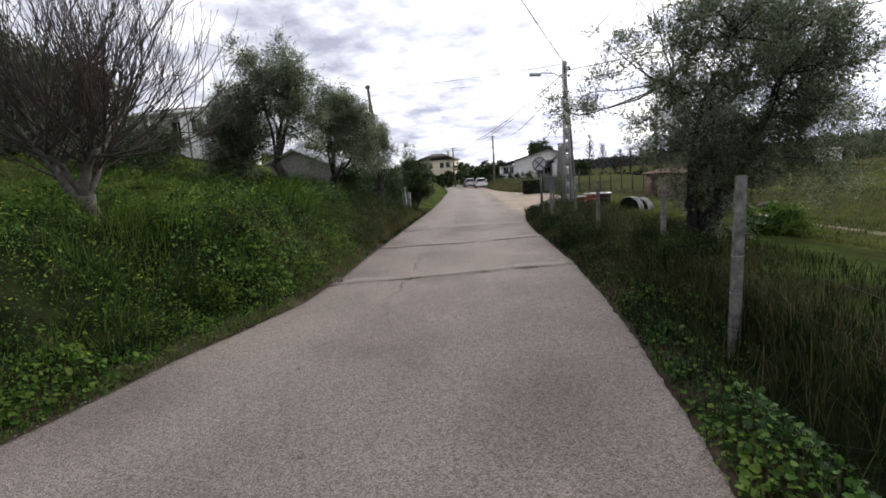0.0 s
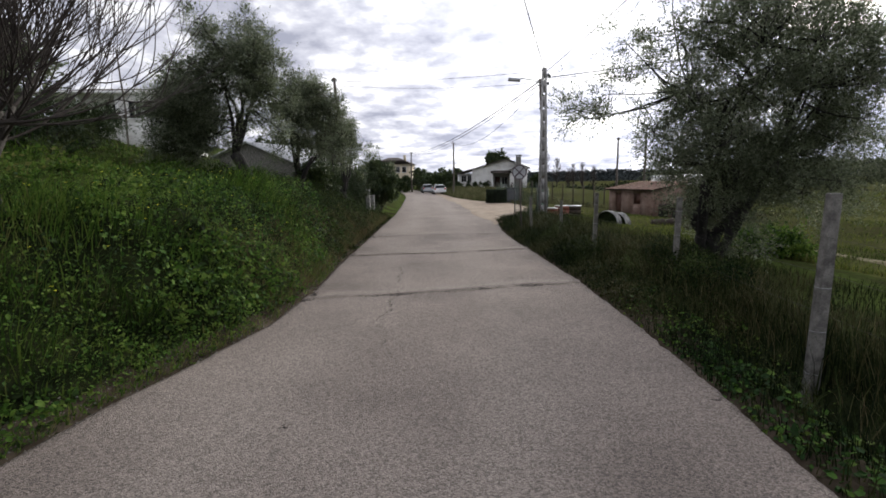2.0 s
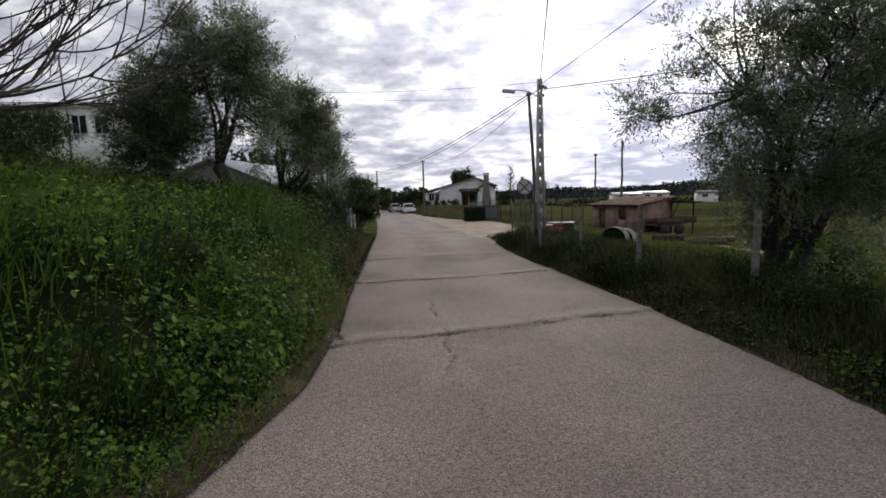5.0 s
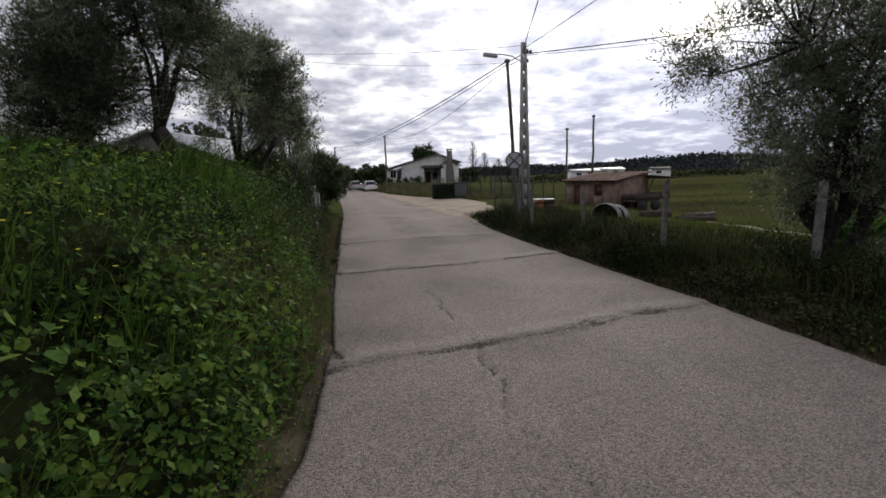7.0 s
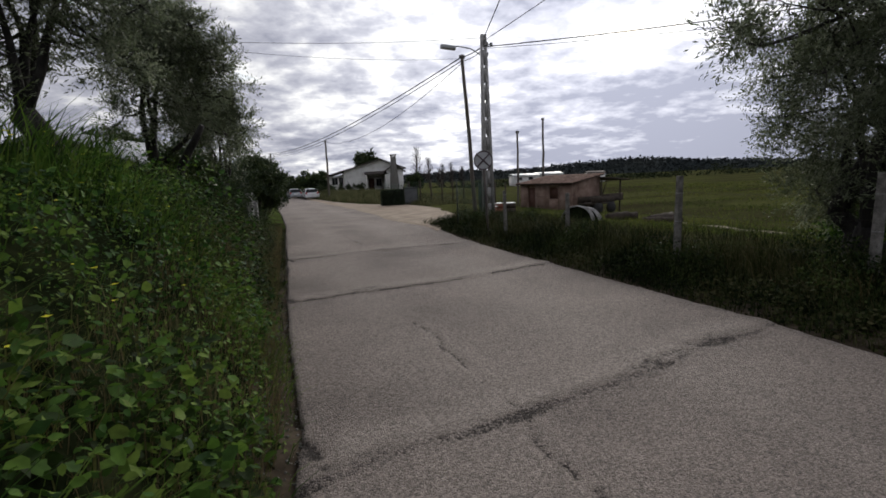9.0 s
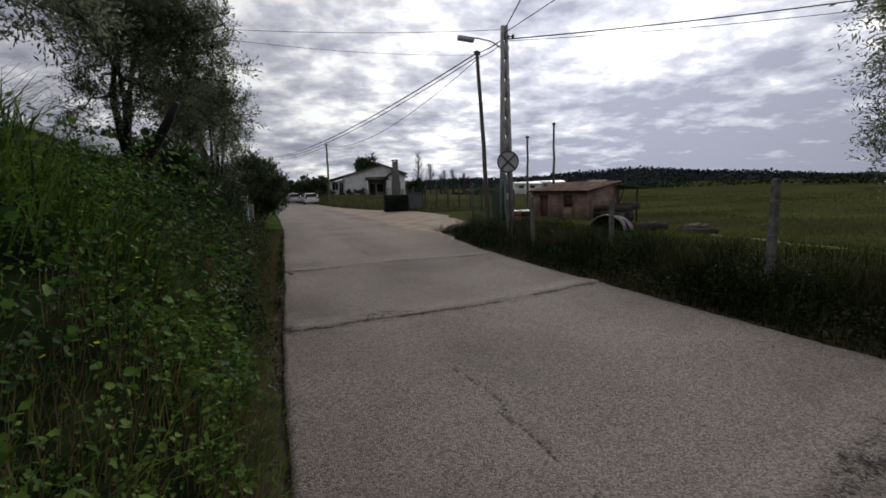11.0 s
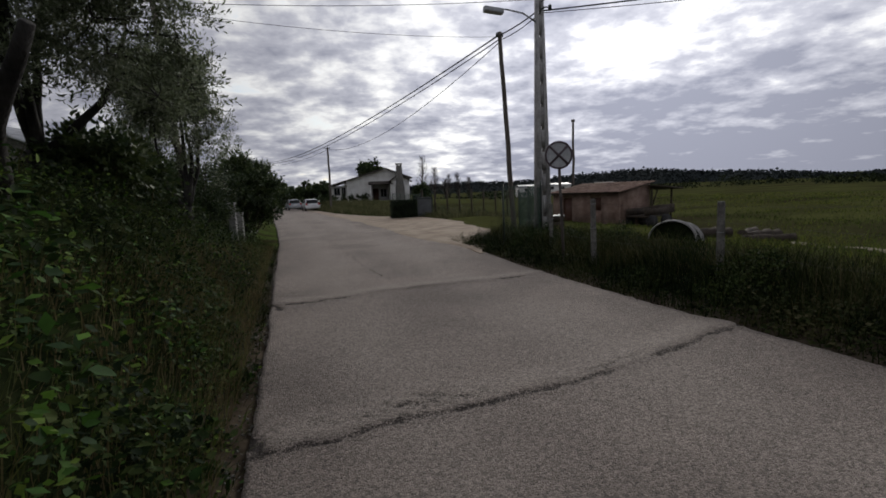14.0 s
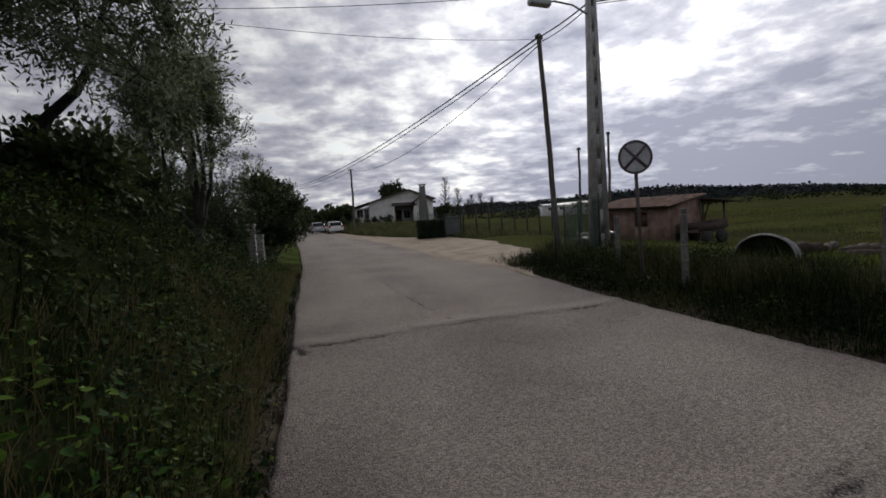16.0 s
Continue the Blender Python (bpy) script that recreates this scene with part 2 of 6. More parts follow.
M_SHADED_BRAMBLE = material("shade_darkened_bramble_leaves", [(0.008, 0.016, 0.006), (0.017, 0.031, 0.009), (0.033, 0.054, 0.015), (0.066, 0.088, 0.027)], 0.9, 0.6, 0, 30, island=0.36, leaf=0.22, spec=0.05)
M_RUSTPOST = material("dull_brown_post", [(0.06, 0.05, 0.045), (0.10, 0.085, 0.075)], 6, 0.8, 0.2, 60)
M_OLDWIRE = material("dull_old_wire", [(0.05, 0.045, 0.04), (0.08, 0.07, 0.06)], 6, 0.8, 0, 60)
M_STRIP = material("rough_dull_grass", [(0.052, 0.058, 0.026), (0.092, 0.096, 0.046), (0.145, 0.140, 0.078)], 0.5, 0.8, 0, 30, island=0.34, leaf=0.3, spec=0.0)
M_DULLSHEET = material("dull_grey_sheet", [(0.085, 0.09, 0.095), (0.12, 0.125, 0.13)], 3, 0.6, 0.1, 40)
# litter darkened to near black: shade under foliage and in the tin arches
M_DEEP_SHADE = material("deep_shade_litter", [(0.008, 0.011, 0.005), (0.014, 0.019, 0.008), (0.026, 0.030, 0.013)], 3.0, 0.95, 0.6, 22, spec=0.0)
M_FIELD = material("field_turf", [(0.034, 0.030, 0.017), (0.046, 0.048, 0.020), (0.066, 0.071, 0.025), (0.050, 0.046, 0.025)], 0.075, 0.95, 0.5, 5, spec=0.0, stretch=(0.55, 1.5, 1), fine=0.35)
M_HEDGEROW = material("hedgerow_leaves", [(0.022, 0.030, 0.017), (0.036, 0.046, 0.024), (0.055, 0.064, 0.032)], 0.2, 0.9, 0, 3, island=0.2, spec=0.0)
M_TRACK = material("worn_field_track", [(0.11, 0.10, 0.06), (0.20, 0.18, 0.125), (0.26, 0.235, 0.18)], 1.6, 0.95, 0.5, 18, spec=0.0)
# aerial haze is mixed into the ridge's colour as a bluish grey
M_HAZY_WOOD = material("haze_tinted_woods", [(0.030, 0.037, 0.038), (0.044, 0.052, 0.052), (0.056, 0.062, 0.058)], 0.03, 0.95, 0, 3, island=0.06, spec=0.0, fine=0.1)


def road_material():
    """The asphalt with its cracks: the crack value lies on the mesh."""
    nt = M_ROAD.node_tree
    N, L = nt.nodes, nt.links
    bsdf = N["Principled BSDF"]
    base = bsdf.inputs["Base Color"].links[0].from_socket
    at = N.new("ShaderNodeAttribute")
    at.attribute_name = "crack"
    mix = N.new("ShaderNodeMix")
    mix.data_type = "RGBA"
    mix.inputs["B"].default_value = (0.030, 0.024, 0.020, 1)
    at2 = N.new("ShaderNodeAttribute")
    at2.attribute_name = "pale"
    mix2 = N.new("ShaderNodeMix")
    mix2.data_type = "RGBA"
    mix2.inputs["B"].default_value = (0.29, 0.25, 0.215, 1)
    L.new(at2.outputs["Fac"], mix2.inputs["Factor"])
    L.new(base, mix2.inputs["A"])
    # loose stone chips in the surface
    vor = N.new("ShaderNodeTexVoronoi")
    vor.inputs["Scale"].default_value = 80
    L.new(N["Mapping"].outputs[0], vor.inputs["Vector"])
    chips = N.new("ShaderNodeMapRange")
    chips.inputs[1].default_value, chips.inputs[2].default_value = 0.0, 1.0
    chips.inputs[3].default_value, chips.inputs[4].default_value = 0.55, 1.50
    sep = N.new("ShaderNodeSeparateColor")
    L.new(vor.outputs["Color"], sep.inputs[0])
    L.new(sep.outputs[0], chips.inputs[0])
    # cracks crumble stone by stone
    grit = N.new("ShaderNodeMath")
    grit.operation = "MULTIPLY_ADD"
    L.new(sep.outputs[1], grit.inputs[0])
    grit.inputs[1].default_value = 0.62
    L.new(at.outputs["Fac"], grit.inputs[2])
    bite = N.new("ShaderNodeMapRange")
    bite.inputs[1].default_value, bite.inputs[2].default_value = 0.62, 1.12
    L.new(grit.outputs[0], bite.inputs[0])
    L.new(bite.outputs[0], mix.inputs["Factor"])
    sc = N.new("ShaderNodeVectorMath")
    sc.operation = "SCALE"
    L.new(mix2.outputs["Result"], sc.inputs[0])
    L.new(chips.outputs[0], sc.inputs["Scale"])
    L.new(sc.outputs[0], mix.inputs["A"])
    L.new(mix.outputs["Result"], bsdf.inputs["Base Color"])
    stones = N.new("ShaderNodeBump")
    stones.invert = True
    stones.inputs["Strength"].default_value, stones.inputs["Distance"].default_value = 0.8, 0.006
    L.new(vor.outputs["Distance"], stones.inputs["Height"])
    L.new(bsdf.inputs["Normal"].links[0].from_socket, stones.inputs["Normal"])
    L.new(stones.outputs[0], bsdf.inputs["Normal"])


road_material()


# ---------------------------------------------------------------- mesh helpers
RNG = np.random.default_rng(7)


def lattice(ix, iy, seed):
    h = (ix.astype(np.int64) * 374761393 + iy.astype(np.int64) * 668265263 + seed * 974634777) & 0x7FFFFFFF
    h = ((h ^ (h >> 13)) * 1274126177) & 0x7FFFFFFF
    return ((h ^ (h >> 16)) & 0xFFFF) / 65535.0


def vnoise(x, y, scale, seed=0):
    """Smooth noise from 0 to 1 over the plan; scale is the size of a cell in metres."""
    x, y = np.asarray(x, float) / scale, np.asarray(y, float) / scale
    ix, iy = np.floor(x), np.floor(y)
    fx, fy = x - ix, y - iy
    fx, fy = fx * fx * (3 - 2 * fx), fy * fy * (3 - 2 * fy)
    a, b = lattice(ix, iy, seed), lattice(ix + 1, iy, seed)
    c, d = lattice(ix, iy + 1, seed), lattice(ix + 1, iy + 1, seed)
    return (a * (1 - fx) + b * fx) * (1 - fy) + (c * (1 - fx) + d * fx) * fy


def smooth(a, b, v):
    u = np.clip((np.asarray(v, float) - a) / (b - a), 0, 1)
    return u * u * (3 - 2 * u)


def mesh_from(name, verts, faces, mat, shade=False):
    """A mesh from arrays; faces is one array (n, k) or a list of such arrays."""
    faces = [f for f in (faces if isinstance(faces, list) else [faces]) if len(f)]
    me = bpy.data.meshes.new(name)
    verts = np.asarray(verts, np.float32)
    me.vertices.add(len(verts))
    me.vertices.foreach_set("co", verts.ravel())
    loops = np.concatenate([np.asarray(f, np.int32).ravel() for f in faces])
    totals = np.concatenate([np.full(len(f), f.shape[1], np.int32) for f in map(np.asarray, faces)])
    me.loops.add(len(loops))
    me.loops.foreach_set("vertex_index", loops)
    me.polygons.add(len(totals))
    me.polygons.foreach_set("loop_start", np.r_[0, np.cumsum(totals)[:-1]].astype(np.int32))
    me.polygons.foreach_set("loop_total", totals)
    me.update(calc_edges=True)
    me.validate()
    if shade:
        me.polygons.foreach_set("use_smooth", np.ones(len(totals), bool))
    me.materials.append(mat)
    return me


class Pile:
    """Gathers pieces of one part and makes a mesh of them."""

    def __init__(self):
        self.v, self.f, self.n = [], [], 0

    def add(self, verts, faces):
        verts, faces = np.asarray(verts, float), np.asarray(faces, int)
        self.v.append(verts)
        self.f.append(faces + self.n)
        self.n += len(verts)

    def tube(self, points, radii, sides=8, cap=True):
        p = np.asarray(points, float)
        r = np.broadcast_to(np.asarray(radii, float), (len(p),))
        t = np.gradient(p, axis=0)
        t /= np.linalg.norm(t, axis=1)[:, None] + 1e-9
        ref = np.array([0.31, 0.95, 0.05]) if abs(t[0, 2]) > 0.7 else np.array([0.0, 0.0, 1.0])
        u = np.cross(t, ref)
        u /= np.linalg.norm(u, axis=1)[:, None] + 1e-9
        w = np.cross(t, u)
        a = np.linspace(0, 2 * np.pi, sides, endpoint=False)
        ring = p[:, None] + r[:, None, None] * (np.cos(a)[None, :, None] * u[:, None] + np.sin(a)[None, :, None] * w[:, None])
        v = ring.reshape(-1, 3)
        k = len(p)
        i, j = np.meshgrid(np.arange(k - 1), np.arange(sides), indexing="ij")
        j2 = (j + 1) % sides
        f = np.stack([i * sides + j, i * sides + j2, (i + 1) * sides + j2, (i + 1) * sides + j], -1).reshape(-1, 4)
        if cap and sides >= 4:
            v = np.vstack([v, p[:1], p[-1:]])
            c0, c1 = k * sides, k * sides + 1
            jj = np.arange(0, sides, 2)
            f0 = np.stack([np.full(len(jj), c0), (jj + 2) % sides, (jj + 1) % sides, jj], -1)
            b = (k - 1) * sides
            f1 = np.stack([np.full(len(jj), c1), b + jj, b + (jj + 1) % sides, b + (jj + 2) % sides], -1)
            f = np.vstack([f, f0, f1])
        self.add(v, f)

    def box(self, lo, hi, m=None):
        (x0, y0, z0), (x1, y1, z1) = lo, hi
        v = np.array([(x, y, z) for z in (z0, z1) for x, y in ((x0, y0), (x1, y0), (x1, y1), (x0, y1))], float)
        if m is not None:
            v = np.array([m @ Vector(p) for p in v])
        self.add(v, [(0, 3, 2, 1), (4, 5, 6, 7), (0, 1, 5, 4), (1, 2, 6, 5), (2, 3, 7, 6), (3, 0, 4, 7)])

    def mesh(self, name, mat, shade=False):
        by = {}
        for f in self.f:
            by.setdefault(f.shape[1], []).append(f)
        return mesh_from(name, np.vstack(self.v), [np.vstack(g) for g in by.values()], mat, shade)


def thing(name, label, category, where=(0, 0, 0), group="", turn=0.0):
    ob = new(name)
    ob.matrix_world = pose(*where, 0, 0, turn)
    return tagged(ob, label, category, group)


def piece(name, pile, mat, parent, label="", shade=False):
    """One part of a thing, in the thing's own coordinates."""
    ob = new(name, pile.mesh(name, mat, shade))
    ob.parent = parent
    if label:
        tagged(ob, label)
    return ob


def part(name, bm, mat, parent, label=""):
    """Links a bmesh as one mesh object under a thing."""
    me = bpy.data.meshes.new(name)
    bm.to_mesh(me)
    bm.free()
    me.materials.append(mat)
    ob = new(name, me)
    ob.parent = parent
    if label:
        tagged(ob, label)
    return ob


def box_bm(lo, hi, bevel=0.0):
    bm = bmesh.new()
    c = [(a + b) / 2 for a, b in zip(lo, hi)]
    s = [b - a for a, b in zip(lo, hi)]
    bmesh.ops.create_cube(bm, size=1, matrix=Matrix.Translation(c) @ Matrix.Diagonal((*s, 1)))
    if bevel:
        bmesh.ops.bevel(bm, geom=bm.edges[:], offset=bevel, segments=2, affect="EDGES", profile=0.6)
    return bm


LEAF_ROUND = np.array([(0, 0, 0), (-.46, .28, .07), (-.36, .72, .06), (0, 1, -.04), (.36, .72, .06), (.46, .28, .07)])
LEAF_ROUND_F = np.array([(0, 3, 2, 1), (0, 5, 4, 3)])
LEAF_LOBED = np.array([(0, 0, 0), (-.50, .12, .05), (-.36, .36, .03), (-.55, .64, .09), (-.2, .72, .03), (0, 1, -.05), (.2, .72, .03), (.55, .64, .09), (.36, .36, .03), (.50, .12, .05)])
LEAF_LOBED_F = np.array([(0, 5, 4, 3, 2, 1), (0, 9, 8, 7, 6, 5)])
LEAF_THIN = np.array([(0, 0, 0), (-.5, .5, .03), (0, 1, 0), (.5, .5, .03)])
LEAF_THIN_F = np.array([(0, 2, 1), (0, 3, 2)])


def unit(v):
    return v / (np.linalg.norm(v, axis=-1, keepdims=True) + 1e-9)


def leaves(centres, along, normal, length, width, shape=LEAF_ROUND, faces=LEAF_ROUND_F):
    """Vertices and faces of many leaves, each with its own direction, normal and size."""
    y = unit(along)
    x = unit(np.cross(y, normal))
    z = np.cross(x, y)
    n = len(centres)
    length, width = np.broadcast_to(length, (n,)), np.broadcast_to(width, (n,))
    v = (centres[:, None] + shape[None, :, 0, None] * width[:, None, None] * x[:, None]
         + shape[None, :, 1, None] * length[:, None, None] * y[:, None] + shape[None, :, 2, None] * length[:, None, None] * z[:, None])
    f = faces[None] + (np.arange(n) * len(shape))[:, None, None]
    return v.reshape(-1, 3), f.reshape(-1, faces.shape[1])


def blades(base, lean, height, width):
    """Bent grass blades: two quads each."""
    n = len(base)
    side = unit(np.stack([-lean[:, 1] + 1e-4, lean[:, 0], np.zeros(n)], -1)) * width[:, None] / 2
    up = np.array([0, 0, 1.0])
    p1 = base + height[:, None] * 0.55 * up + lean * height[:, None] * 0.22
    p2 = base + height[:, None] * 0.92 * up + lean * height[:, None] * 0.75
    v = np.stack([base - side, base + side, p1 + side * 0.75, p1 - side * 0.75, p2 + side * 0.12, p2 - side * 0.12], 1).reshape(-1, 3)
    f = (np.array([(0, 1, 2, 3), (3, 2, 4, 5)])[None] + (np.arange(n) * 6)[:, None, None]).reshape(-1, 4)
    return v, f


# ---------------------------------------------------------------- ground plan
LEFT_Y = [-60, -10, 2, 4, 6, 8, 10.5, 12, 15, 18.6, 26, 35, 54, 67, 90, 130]
LEFT_X = [-6, -3.4, -2.62, -2.38, -2.05, -2.14, -2.52, -2.68, -3.02, -3.45, -4.3, -5.6, -8.6, -11.4, -18, -34]
RIGHT_Y = [-60, -10, 2, 4, 6, 8.3, 10, 12.3, 14, 16, 18, 20, 26, 35, 54, 67, 90, 130]
RIGHT_X = [0, 3.0, 3.13, 3.09, 2.98, 2.77, 2.56, 2.22, 1.92, 1.68, 1.53, 1.44, 0.95, -0.4, -3.6, -6.2, -12.6, -28]
BANK_Y = [-60, -5, 9, 14, 17, 20, 22.5, 25, 27.5, 30, 45, 90]
BANK_H = [1.45, 1.5, 1.70, 1.74, 1.38, 0.75, 0.45, 0.12, 0.25, 0.6, 0.8, 1.0]


def left_edge(y):
    return np.interp(y, LEFT_Y, LEFT_X)


def right_edge(y):
    return np.interp(y, RIGHT_Y, RIGHT_X)


def ground_height(x, y):
    x, y = np.asarray(x, float), np.asarray(y, float)
    s = left_edge(y) - x
    bank = np.interp(y, BANK_Y, BANK_H)
    h_left = bank * smooth(0.05, 1.75, s) + 0.20 * np.clip(s - 1.5, 0, 8) + 0.26 * np.clip(s - 9, 0, 18) + 0.05 * np.clip(s - 27, 0, 60)
    h_left = h_left + (0.42 * (vnoise(x, y + 0.5 * x, 0.95, 31) - 0.5) + 0.2 * (vnoise(x, y, 0.4, 32) - 0.5)) * smooth(0.25, 1.1, s) * smooth(24, 20, y)
    r = x - right_edge(y)
    verge = 0.10 * smooth(0.1, 0.8, r) + 0.10 * smooth(1.2, 2.4, r)
    ditch = -0.80 * np.exp(-((r - 1.02) / 0.33) ** 2) * smooth(7.5, 4.0, y)
    field = verge + ditch - 0.105 * np.clip(r - 4, 0, 10)
    apron = smooth(21.0, 23.0, y) * smooth(50, 44, y) * smooth(6.5, 4.5, r)
    field = field * (1 - apron) - 0.03 * apron
    yard = smooth(36, 50, y) * smooth(22, 12, x) * smooth(0.3, 2.0, r)
    field = field * (1 - yard) + yard * (0.25 + 0.4 * smooth(46, 66, y))
    far = smooth(38, 125, np.hypot(x, y - 10)) * smooth(6, 22, r)
    field = field * (1 - far) - (1.25 + 2.6 * smooth(0.9, 1.6, x / np.maximum(y + 20, 20))) * far
    h = np.where(s > 0, h_left, np.where(r > 0, field, -0.10))
    rough = (vnoise(x, y, 0.9, 3) - 0.5) * 0.10 + (vnoise(x, y, 4.0, 4) - 0.5) * 0.16
    off = np.clip(np.maximum(s, r) / 0.8, 0, 1) * (1 - 0.8 * apron)
    return h + rough * off - 0.025 * (1 - smooth(0, 0.12, np.maximum(s, r)))


def lines(parts):
    return np.unique(np.concatenate([np.arange(a, b, d) for a, b, d in parts]).round(4))


def build_ground():
    gx = lines([(-3000, -300, 300), (-300, -60, 20), (-60, -16, 2), (-16, -6, 0.4), (-6, -1.5, 0.11), (-1.5, 1.2, 0.3), (1.2, 6, 0.11),
                (6, 16, 0.4), (16, 60, 2), (60, 300, 20), (300, 3001, 300)])
    gy = lines([(-3000, -300, 300), (-300, -40, 20), (-40, -6, 2), (-6, 27, 0.19), (27, 80, 0.8), (80, 300, 10), (300, 3001, 300)])
    X, Y = np.meshgrid(gx, gy, indexing="xy")
    Z = ground_height(X, Y)
    w = len(gx)
    i, j = np.meshgrid(np.arange(len(gy) - 1), np.arange(w - 1), indexing="ij")
    f = np.stack([i * w + j, i * w + j + 1, (i + 1) * w + j + 1, (i + 1) * w + j], -1).reshape(-1, 4)
    v = np.stack([X, Y, Z], -1).reshape(-1, 3)
    me = mesh_from("ground", v, f, M_SOIL, True)
    me.materials.append(M_BANK)
    me.materials.append(M_DEEP_SHADE)
    me.materials.append(M_FIELD)
    fc = v[f].mean(1)
    s = left_edge(fc[:, 1]) - fc[:, 0]
    r = fc[:, 0] - right_edge(fc[:, 1])
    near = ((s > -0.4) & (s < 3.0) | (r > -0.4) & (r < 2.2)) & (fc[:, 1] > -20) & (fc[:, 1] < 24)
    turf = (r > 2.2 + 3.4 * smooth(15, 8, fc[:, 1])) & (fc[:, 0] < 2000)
    # index 2, beneath the growth, carries the shade between stems in its colour
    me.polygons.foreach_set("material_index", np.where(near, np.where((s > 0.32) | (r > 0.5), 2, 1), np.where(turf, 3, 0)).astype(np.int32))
    tagged(new("ground", me), "green grassy ground with a bank and a sloping field", "ground", kind="structure")


# the three lifted seams across the road, and the cracks: points in plan
SEAMS = [((-2.4, 7.36), (-1.95, 7.40), (-1.3, 7.58), (-0.87, 7.65), (-0.46, 7.76), (0.05, 7.91), (0.48, 8.06), (1.03, 8.26), (1.56, 8.44), (2.06, 8.54), (2.95, 8.75)),
         ((-2.8, 11.82), (-2.23, 11.86), (-1.4, 11.95), (-0.85, 12.02), (-0.39, 12.10), (0.1, 12.24), (0.81, 12.52), (1.44, 12.70), (2.5, 13.05)),
         ((-3.2, 16.0), (-2.3, 16.1), (-1.6, 16.24), (-0.6, 16.32), (0.8, 16.45), (1.7, 16.7))]
CRACKS = [((0.05, 4.6), (-0.22, 5.3), (-0.40, 5.80), (-0.56, 6.15), (-0.55, 6.9), (-0.57, 7.79), (-0.72, 8.6), (-0.82, 9.3), (-0.96, 10.06), (-1.06, 10.41)),
          ((-3.0, 18.5), (-1.76, 18.82), (-1.52, 18.9)), ((-1.55, 18.85), (-1.07, 16.6)), ((-1.6, 18.8), (-1.79, 20.66), (-2.33, 24.5), (-3.3, 29.5)),
          ((0.8, 9.9), (1.5, 9.6), (2.4, 9.9))]


def road_shape(x, y):
    """Height, crack and paleness of the road's surface."""
    z = 0.012 * np.cos((x - (left_edge(y) + right_edge(y)) / 2) / 1.7) + 0.012 * (vnoise(x, y, 1.6, 8) - 0.5)
    crack = np.zeros_like(x)
    pale = 0.21 * smooth(0.45, 0.75, vnoise(x, y, 2.3, 12))
    # wheel tracks, rubbed paler than the crown between them
    across = (x - left_edge(y)) / (right_edge(y) - left_edge(y)) + 0.05 * (vnoise(x * 0, y, 3.0, 13) - 0.5)
    for centre in (0.24, 0.66):
        pale = pale + 0.38 * np.exp(-((across - centre) / 0.10) ** 2) * (0.5 + 0.7 * vnoise(x, y * 0.3, 0.5, 14))
    wob = (vnoise(x, y * 0, 0.55, 21) - 0.5) * 0.20 + (vnoise(x, y * 0, 0.13, 22) - 0.5) * 0.07
    crumb = smooth(0.45, 0.75, vnoise(x, y, 0.035, 64)) * 0.6 + 0.4 * smooth(0.4, 0.7, vnoise(x, y, 0.09, 65))
    for k, line in enumerate(SEAMS):
        line = np.array(line)
        x0, y0 = line[0]
        u = (x - x0) / (line[-1, 0] - x0)
        d = y - (np.interp(x, line[:, 0], line[:, 1]) + wob * 0.6)
        lift = (0.026, 0.034, 0.026)[k] * (0.55 + 0.6 * vnoise(x, y * 0, 0.8, 30 + k))
        z = z + lift * np.where(d < 0, smooth(-0.14, 0.0, d), 1 - smooth(0.02, 0.55, d))
        gape = smooth(0.35, 0.65, vnoise(x, y * 0, 0.45, 40 + k))
        width = (0.050, 0.026, 0.034)[k] + (0.085, 0.05, 0.07)[k] * gape * vnoise(x, y, 0.11, 50 + k)
        crack = np.maximum(crack, smooth(1.0, 0.35, np.abs(d + 0.03) / width) * ((0.62, 0.4, 0.5)[k] + 0.45 * gape) * (0.6 + 0.4 * crumb))
        pale = np.maximum(pale, 0.55 * smooth(0.05, 0.14, d) * smooth(0.65, 0.25, d))
    # crumbled patches on the seams
    for px, py, ra, rb, tilt, deep in ((1.78, 8.50, 0.42, 0.12, 0.26, 1.0), (0.95, 8.24, 0.5, 0.07, 0.35, 0.85), (0.2, 7.92, 0.45, 0.05, 0.4, 0.5), (-1.1, 7.58, 0.7, 0.07, 0.12, 0.6),
                                       (-1.40, 12.17, 0.45, 0.19, 0.15, 0.85), (-1.9, 12.12, 0.6, 0.17, 0.1, 0.5), (0.2, 12.33, 0.55, 0.05, 0.35, 0.7), (-2.15, 15.95, 0.6, 0.05, 0.1, 0.5)):
        e1, e2 = x - px, (y - py) - tilt * (x - px)
        q = np.hypot(e1 / ra, e2 / rb) + (vnoise(x, y, 0.12, 66) - 0.5) * 0.9
        crack = np.maximum(crack, deep * smooth(1.1, 0.45, q) * (0.30 + 0.70 * crumb))
    # broken corners at the verge
    for px, py in ((-2.06, 7.70), (-2.66, 11.92), (-3.02, 15.85)):
        q = np.hypot((x - px + 0.45 * (y - py)) / 0.07, (y - py) / 0.22) + (vnoise(x, y, 0.09, 67) - 0.5) * 0.8
        crack = np.maximum(crack, 0.95 * smooth(1.1, 0.6, q))
    for pts in CRACKS:
        best = np.full_like(x, 9.0)
        for (ax, ay), (bx, by) in zip(pts, pts[1:]):
            lx, ly = bx - ax, by - ay
            t = np.clip(((x - ax) * lx + (y - ay) * ly) / (lx * lx + ly * ly), 0, 1)
            jx = (vnoise(x, y, 0.22, 70) - 0.5) * 0.12
            best = np.minimum(best, np.hypot(x + jx - ax - t * lx, y - ay - t * ly))
